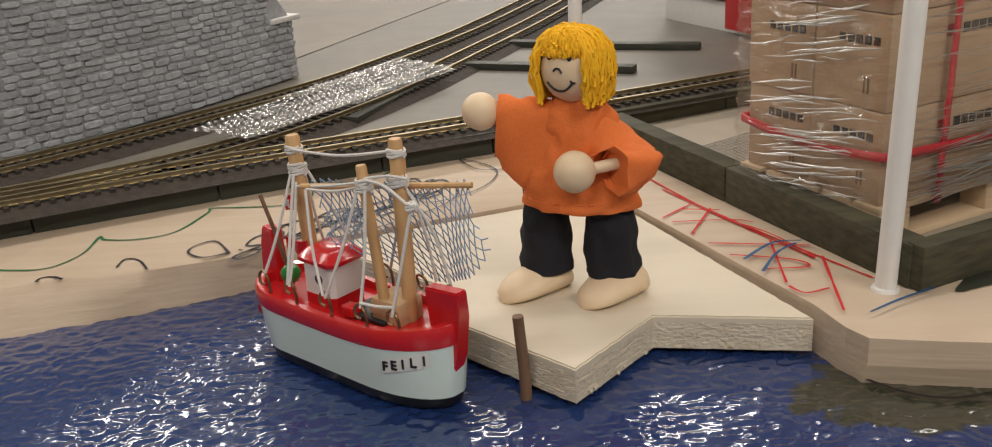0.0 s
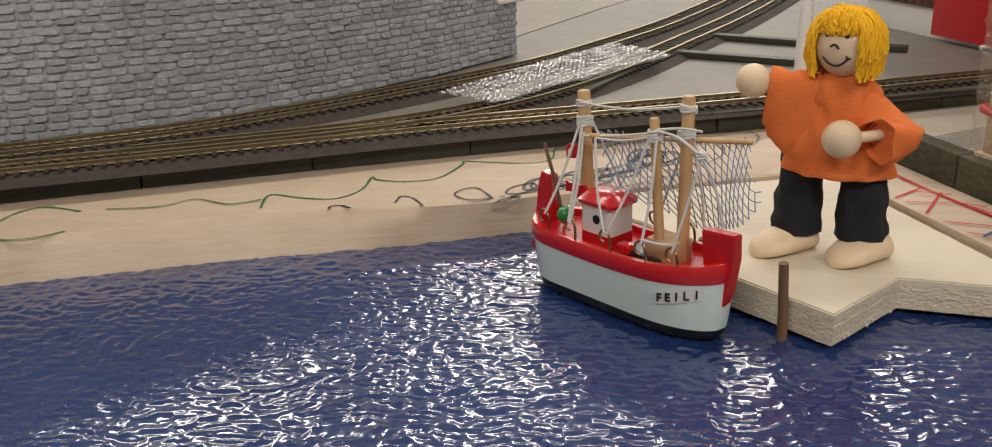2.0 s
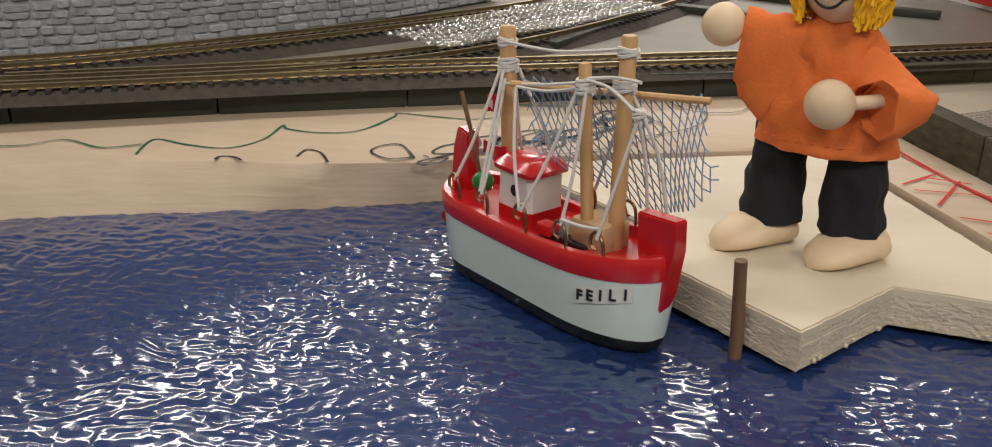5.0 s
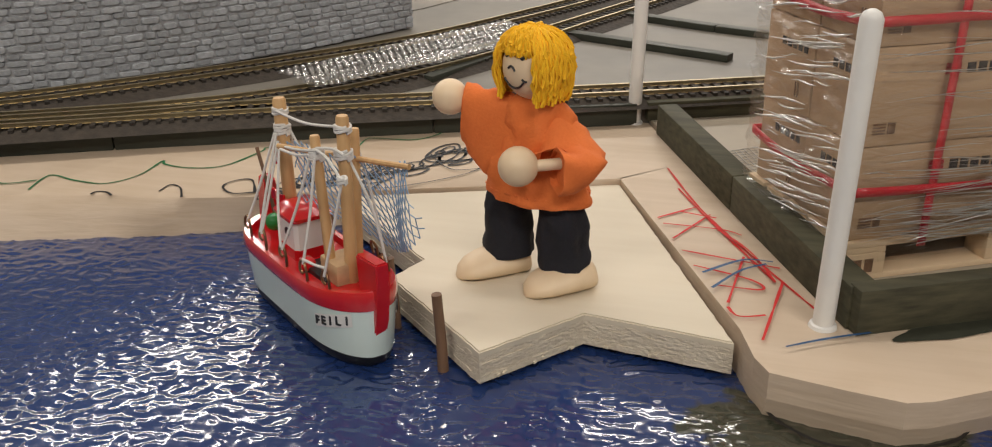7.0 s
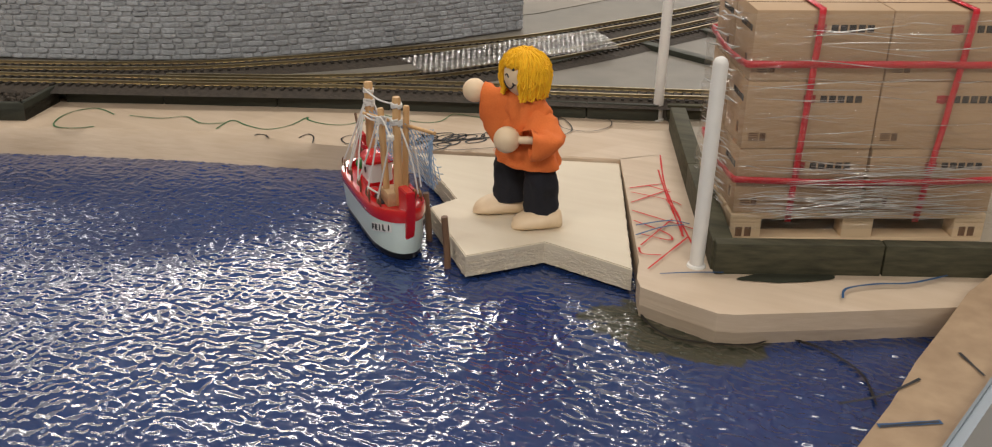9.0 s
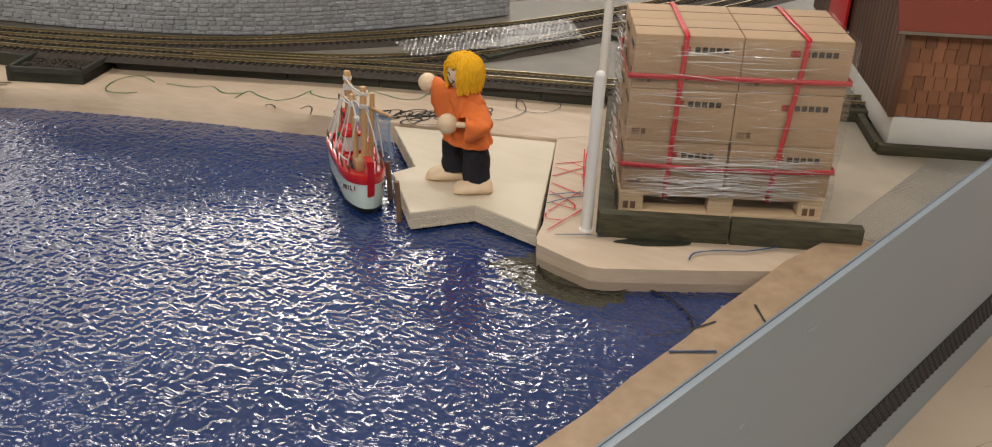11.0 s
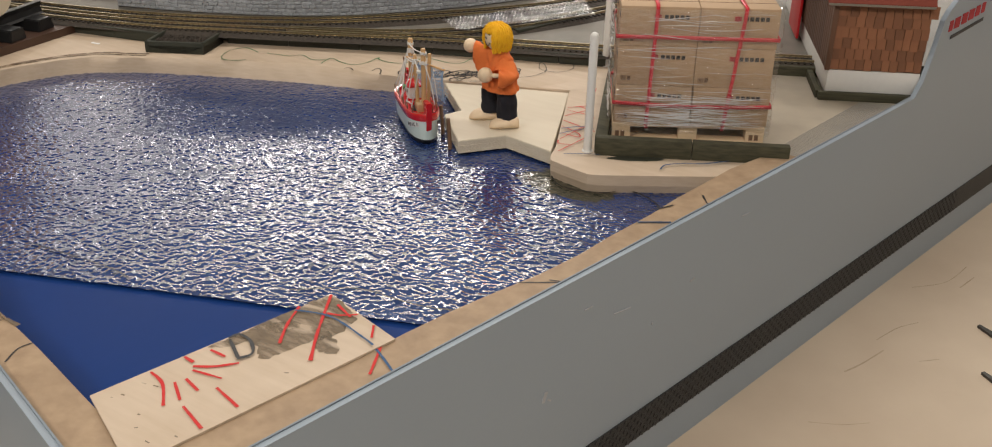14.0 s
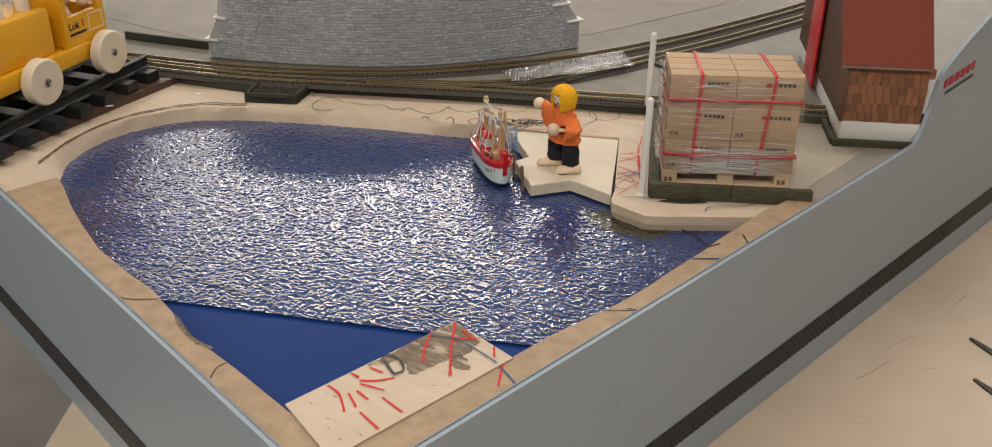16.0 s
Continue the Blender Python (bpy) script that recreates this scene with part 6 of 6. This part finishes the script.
    # name at the bow, both sides
    for s in (-1, 1):
        bm = BM()
        xs = [0.0735 + 0.0012 * q for q in range(15)]
        side = lambda x: s * (plan((x + 0.0015) / 0.0965, 0.975) + 0.0004)
        rows = []
        for x in xs:
            zz = 0.0158 + (x - 0.0735) * 0.27
            rows.append([bm.verts.new((x, side(x), zz - 0.0026)), bm.verts.new((x, side(x) + s * 0.0003, zz + 0.0028))])
        for a, b in zip(rows, rows[1:]):
            bm.faces.new((a[0], b[0], b[1], a[1]))
        label = part("name_label", bm, M["white"], boat, "white name label")
        for q, ch in enumerate("FEILI"):
            x = 0.0752 + q * 0.0034 if s < 0 else 0.0888 - q * 0.0034
            dy = (side(x + 0.0005) - side(x - 0.0005)) / 0.001
            yaw = math.degrees(math.atan2(dy, 1)) + (0 if s < 0 else 180)
            letters(ch, 0.0048, M["ink"], label, pose(x, side(x) + s * 0.0004, 0.0158 + (x - 0.0735) * 0.27, 90, 0, yaw), "letter", 0.00025)
    bm = BM()
    for dx in (-0.0012, 0.0, 0.0012):
        box(bm, (0.0008, 0.0006, 0.0040 - abs(dx)), (0.0035 + dx, -0.0118, 0.0175), Matrix.Rotation(-0.9, 3, "Z"))
    part("crest", bm, M["logo_red"], boat, "red crest bars")
    return boat


fishing_boat()

# ---- goods shed ----
HA = math.radians(25.5)
HU, HV = Vector((math.cos(HA), math.sin(HA), 0)), Vector((-math.sin(HA), math.cos(HA), 0))
HM = Matrix((HU, HV, Vector((0, 0, 1)))).transposed().to_4x4()
HM.translation = (0.4345, 0.8120, 0.0205)


def goods_shed():
    shed = thing("goods_shed", None, None, "model goods shed with brown shingles, red door and rust-red roof", "shed", at=HM)
    W, D, PLH, WALLH = 0.0945, 0.33, 0.031, 0.107
    slope = math.tan(radians(50))
    bm = BM()
    box(bm, (W - 0.003, D - 0.004, PLH - 0.006), (W / 2 + 0.0015, D / 2 - 0.002, 0.006 + (PLH - 0.006) / 2), bevel=0.0008)
    part("plinth", bm, M["white"], shed, "white plastered plinth")
    bm = BM()
    box(bm, (W + 0.0, 0.006, 0.0085), (W / 2 - 0.004, -0.0032, 0.0043), bevel=0.0006)
    part("front_kerb", bm, M["kerb_worn"], shed, "dark wooden kerb")
    bm = BM()
    box(bm, (0.006, D * 0.34, 0.0085), (-0.0032, D * 0.17, 0.0043), bevel=0.0006)
    part("side_kerb", bm, M["kerb_worn"], shed, "dark wooden kerb")
    bm = BM()
    prof = [(0.002, PLH), (D, PLH), (D, WALLH), (0.5 * D, WALLH + 0.5 * D * slope), (0.002, WALLH)]
    a = [bm.verts.new((0.002, y, z)) for y, z in prof]
    b = [bm.verts.new((W, y, z)) for y, z in prof]
    k = len(a)
    for i in range(k):
        bm.faces.new((a[i], a[(i + 1) % k], b[(i + 1) % k], b[i]))
    bm.faces.new(a)
    bm.faces.new(b[::-1])
    part("wall", bm, M["plank"], shed, "brown wooden wall")
    # side planks
    n = 34
    for i in range(n):
        y = 0.003 + i * (D - 0.004) / n
        if 0.170 < y < 0.222:
            continue
        h = WALLH + min(y, D - y) * slope - PLH - 0.004
        bm = BM()
        box(bm, (0.0022, (D - 0.004) / n - 0.0008, h), (0.001, y + 0.004, PLH + h / 2), bevel=0.0003)
        part("plank", bm, M["plank"], shed)
    # corner post and eave beam
    bm = BM()
    box(bm, (0.005, 0.005, WALLH - PLH), (0.0015, 0.0005, PLH + (WALLH - PLH) / 2), bevel=0.0005)
    part("corner_post", bm, M["plank"], shed)
    bm = BM()
    box(bm, (W, 0.004, 0.006), (W / 2, -0.001, WALLH - 0.004), bevel=0.0005)
    part("eave_beam", bm, M["plank"], shed)
    # red door leaf
    bm = BM()
    box(bm, (0.003, 0.066, 0.16), (-0.0045, 0.198, 0.092), bevel=0.0006)
    part("door", bm, M["red_door"], shed, "bright red sliding door")
    bm = BM()
    box(bm, (0.014, 0.072, 0.006), (-0.008, 0.198, 0.003), bevel=0.0008)
    part("ramp", bm, M["roof"], shed, "red-brown loading step")
    # roof slabs
    th = 0.0035
    y0, y1, yr = -0.008, D + 0.01, 0.5 * D
    zr = WALLH + 0.002 + yr * slope
    bm = BM()
    rings = []
    for y, z in ((y0, WALLH + 0.002 + y0 * slope), (yr, zr), (y1, zr - (y1 - yr) * slope)):
        rings.append([Vector((-0.009, y, z)), Vector((W, y, z)), Vector((W, y, z + th)), Vector((-0.009, y, z + th))])
    loft(bm, rings)
    roof = part("roof", bm, M["roof"], shed, "plain rust-red roof", smooth=None)
    bm = BM()
    box(bm, (W + 0.008, 0.0010, 0.0022), (W / 2 - 0.0048, y0 - 0.0004, WALLH + 0.002 + y0 * slope + 0.0018))
    part("eave_edge", bm, M["far_board"], roof, "pale worn eave edge")
    return shed, W, PLH, WALLH


SHED, SW, SPL, SWH = goods_shed()


# ---- toy locomotive on garden track ----
LD = Vector((0.228, -0.974, 0))       # along the track, towards the end board
LM = Matrix((LD, Vector((-LD.y, LD.x, 0)), Vector((0, 0, 1)))).transposed().to_4x4()
LM.translation = (-0.416, 0.442, 0.0)


def hub(ob, x, y, z, r, face):
    bm = BM()
    tube(bm, [(x, y, z), (x, y + face * 0.002, z), (x, y + face * 0.014, z), (x, y + face * 0.016, z)], [r * 0.93, r, r, r * 0.94], 40)
    w = part("wheel", bm, M["wheel"], ob, "pale turned wooden wheel")
    bm = BM()
    tube(bm, [(x, y + face * 0.0155, z), (x, y + face * 0.0175, z), (x, y + face * 0.0182, z)], [0.0052, 0.0050, 0.003], 16)
    part("screw", bm, M["chrome"], w, "steel screw")
    bm = BM()
    box(bm, (0.0075, 0.0004, 0.0012), (x, y + face * 0.0184, z), Matrix.Rotation(0.6, 3, "Y"))
    part("slot", bm, M["black"], w)


def locomotive():
    # x along the track, y to the harbour side, z up; wheel faces at y = 0
    ob = thing("toy_locomotive", None, None, "yellow wooden toy locomotive with pale wheels on black track", "locomotive", at=LM)
    zc, r = 0.0835, 0.0284
    for x in (0.0, 0.1235):
        hub(ob, x, -0.016, zc, r, 1)
        hub(ob, x, -0.098, zc, r, -1)
    bm = BM()
    box(bm, (0.250, 0.078, 0.022), (0.105, -0.057, 0.091), bevel=0.002)
    part("chassis", bm, M["loco"], ob, "yellow lacquered frame")
    bm = BM()
    box(bm, (0.158, 0.062, 0.058), (0.150, -0.057, 0.131), bevel=0.004)
    part("bonnet", bm, M["loco"], ob, "yellow bonnet")
    cab = []
    for y in (-0.0245, -0.0895):
        bm = BM()
        for x0, x1, z0, z1 in ((-0.019, 0.057, 0.102, 0.140), (-0.019, -0.008, 0.140, 0.200), (0.048, 0.057, 0.140, 0.200), (-0.008, 0.048, 0.190, 0.200)):
            box(bm, (x1 - x0, 0.008, z1 - z0), ((x0 + x1) / 2, y, (z0 + z1) / 2))
        cab.append(part("cab_side", bm, M["loco"], ob, "yellow cab side with window"))
    bm = BM()
    box(bm, (0.008, 0.058, 0.098), (0.052, -0.057, 0.151), bevel=0.001)
    part("cab_front", bm, M["loco"], ob)
    bm = BM()
    box(bm, (0.008, 0.058, 0.040), (-0.014, -0.057, 0.122), bevel=0.001)
    part("cab_back", bm, M["loco"], ob)
    bm = BM()
    box(bm, (0.105, 0.090, 0.006), (0.023, -0.057, 0.203), bevel=0.002)
    part("cab_roof", bm, M["loco"], ob)
    for x in (0.092, 0.135):
        bm = BM()
        tube(bm, [(x, -0.045, 0.160), (x, -0.045, 0.190), (x, -0.045, 0.192)], [0.0085, 0.0085, 0.0075], 20)
        part("funnel", bm, M["wheel"], ob, "pale wooden peg")
    # white panel outline on the cab side
    bm = BM()
    for x, z, w, h in ((0.0, 0.115, 0.026, 0.001), (0.0, 0.136, 0.026, 0.001), (-0.0128, 0.1255, 0.001, 0.022), (0.0128, 0.1255, 0.001, 0.022)):
        box(bm, (w, 0.0006, h), (x, -0.0203, z))
    part("panel_line", bm, M["white"], cab[0], "white panel line")
    letters("Lok", 0.0125, M["ink"], cab[0], pose(0.040, -0.0202, 0.1275, 90, 0, 180), "lettering")
    letters("1", 0.0125, M["red"], cab[0], pose(0.0235, -0.0202, 0.1275, 90, 0, 180), "numeral")
    bm = BM()
    box(bm, (0.030, 0.0006, 0.0032), (0.034, -0.0203, 0.1175))
    part("caption", bm, M["ink"], cab[0], "dark caption bar")
    return ob


locomotive()
# driver figure in the cab, plain
bm = BM()
ball(bm, (0.022, -0.050, 0.158), 0.0125, seg=20)
tube(bm, [(0.022, -0.055, 0.102), (0.022, -0.055, 0.125), (0.022, -0.053, 0.146)], [0.018, 0.017, 0.008], 18)
ball(bm, (0.040, -0.034, 0.143), 0.0075, seg=16)
ball(bm, (0.002, -0.034, 0.150), 0.0075, seg=16)
thing("driver_figure", bm, M["wood_round"], "plain pale wooden toy driver in the cab", "doll", smooth=60, at=LM)

bm = BM()
prism(bm, [(-0.374, 0.203), (-0.384, 0.300), (-0.3945, 0.42), (-0.403, 0.534), (-0.60, 0.49), (-0.75, 0.47), (-0.75, 0.302)], -0.01, 0.0275)
thing("track_board", bm, M["brown_board"], "red-brown painted board under the black track", "board", kind="structure")
bm = BM()
prism(bm, [(-1.6, 0.55), (-0.75, 0.302), (-0.75, 1.7), (-1.6, 1.7)], -0.02, 0.0278)
thing("side_ground", bm, M["far_board"], "stained beige layout board beside the locomotive", "ground", kind="structure")


def garden_track():
    ob = thing("garden_track", None, None, "black plastic garden railway track with thick sleepers", "railway track", at=LM)
    for y in (-0.012, -0.057, -0.102)[::2]:
        bm = BM()
        prof = ((-0.006, 0.040), (0.006, 0.040), (0.003, 0.0425), (0.0022, 0.049), (0.004, 0.0515), (0.004, 0.055), (-0.004, 0.055), (-0.004, 0.0515), (-0.0022, 0.049), (-0.003, 0.0425))
        loft(bm, [[Vector((x, y + a, z)) for a, z in prof] for x in (-0.075, 0.0, 0.1, 0.235)])
        part("rail", bm, M["black_plastic"], ob, "black rail")
    for i in range(7):
        x = -0.052 + i * 0.046
        bm = BM()
        loft(bm, [[Vector((x + sx * w, y, z)) for sx, z in ((-1, 0.0275), (1, 0.0275), (0.8, 0.0415), (-0.8, 0.0415))] for y, w in ((-0.127, 0.0125), (-0.124, 0.013), (0.012, 0.013), (0.016, 0.0125))])
        bmesh.ops.bevel(bm, geom=list(bm.edges), offset=0.001, segments=2, affect="EDGES")
        part("sleeper", bm, M["black_plastic"], ob, "black sleeper")
    return ob


garden_track()

# white scraps of paper on the board
for x, y, z, t in ((-0.345, 0.512, PLY, 20), (-0.388, 0.40, 0.0275, 60), (-0.47, 0.70, 0.0286, 40)):
    bm = BM()
    box(bm, (0.010, 0.003, 0.0008), (0, 0, 0.0005), Matrix.Rotation(0.1, 3, "Y"))
    thing("paper_scrap", bm, M["white"], "tiny white paper scrap on the layout", "scrap", group="paper scraps", at=pose(x, y, z, 0, 0, t))

# shingles of the shed, piece by piece
rnd = random.Random(12)
sh_w, sh_h = 0.0092, 0.0112
bm = BM()
loft(bm, [[Vector((x, y, z)) for x, z in ((-sh_w / 2, 0), (sh_w / 2, 0), (sh_w / 2, sh_h * 1.1), (-sh_w / 2, sh_h * 1.1))] for y in (-0.0016, 0.0)])
SH = finish(bm)
SH.materials.append(M["shingle"])
for r in range(6):
    z = SPL + 0.0008 + r * 0.0112
    x = 0.004 - (0.0046 if r % 2 else 0)
    while x < SW - 0.002:
        w = rnd.uniform(0.82, 1.05)
        ob = part("shingle", SH, None, SHED)
        ob.matrix_local = Matrix.Translation((max(x, 0.003) + sh_w * w / 2, 0.0014 - rnd.uniform(0, 0.0006), z + rnd.uniform(-0.0006, 0.0006))) @ Matrix.Rotation(radians(-4), 4, "X") @ Matrix.Diagonal((w * 0.94, 1, 1, 1))
        x += sh_w * w

# ---- single stones of the wall, last ----
STONE_FACES = stone_faces()
for s in NEAR_STONES:
    me = bpy.data.meshes.new("stone")
    me.from_pydata([tuple(v) for v in stone_verts(*s)], [], STONE_FACES)
    part("stone", me, M["stone"], wall)
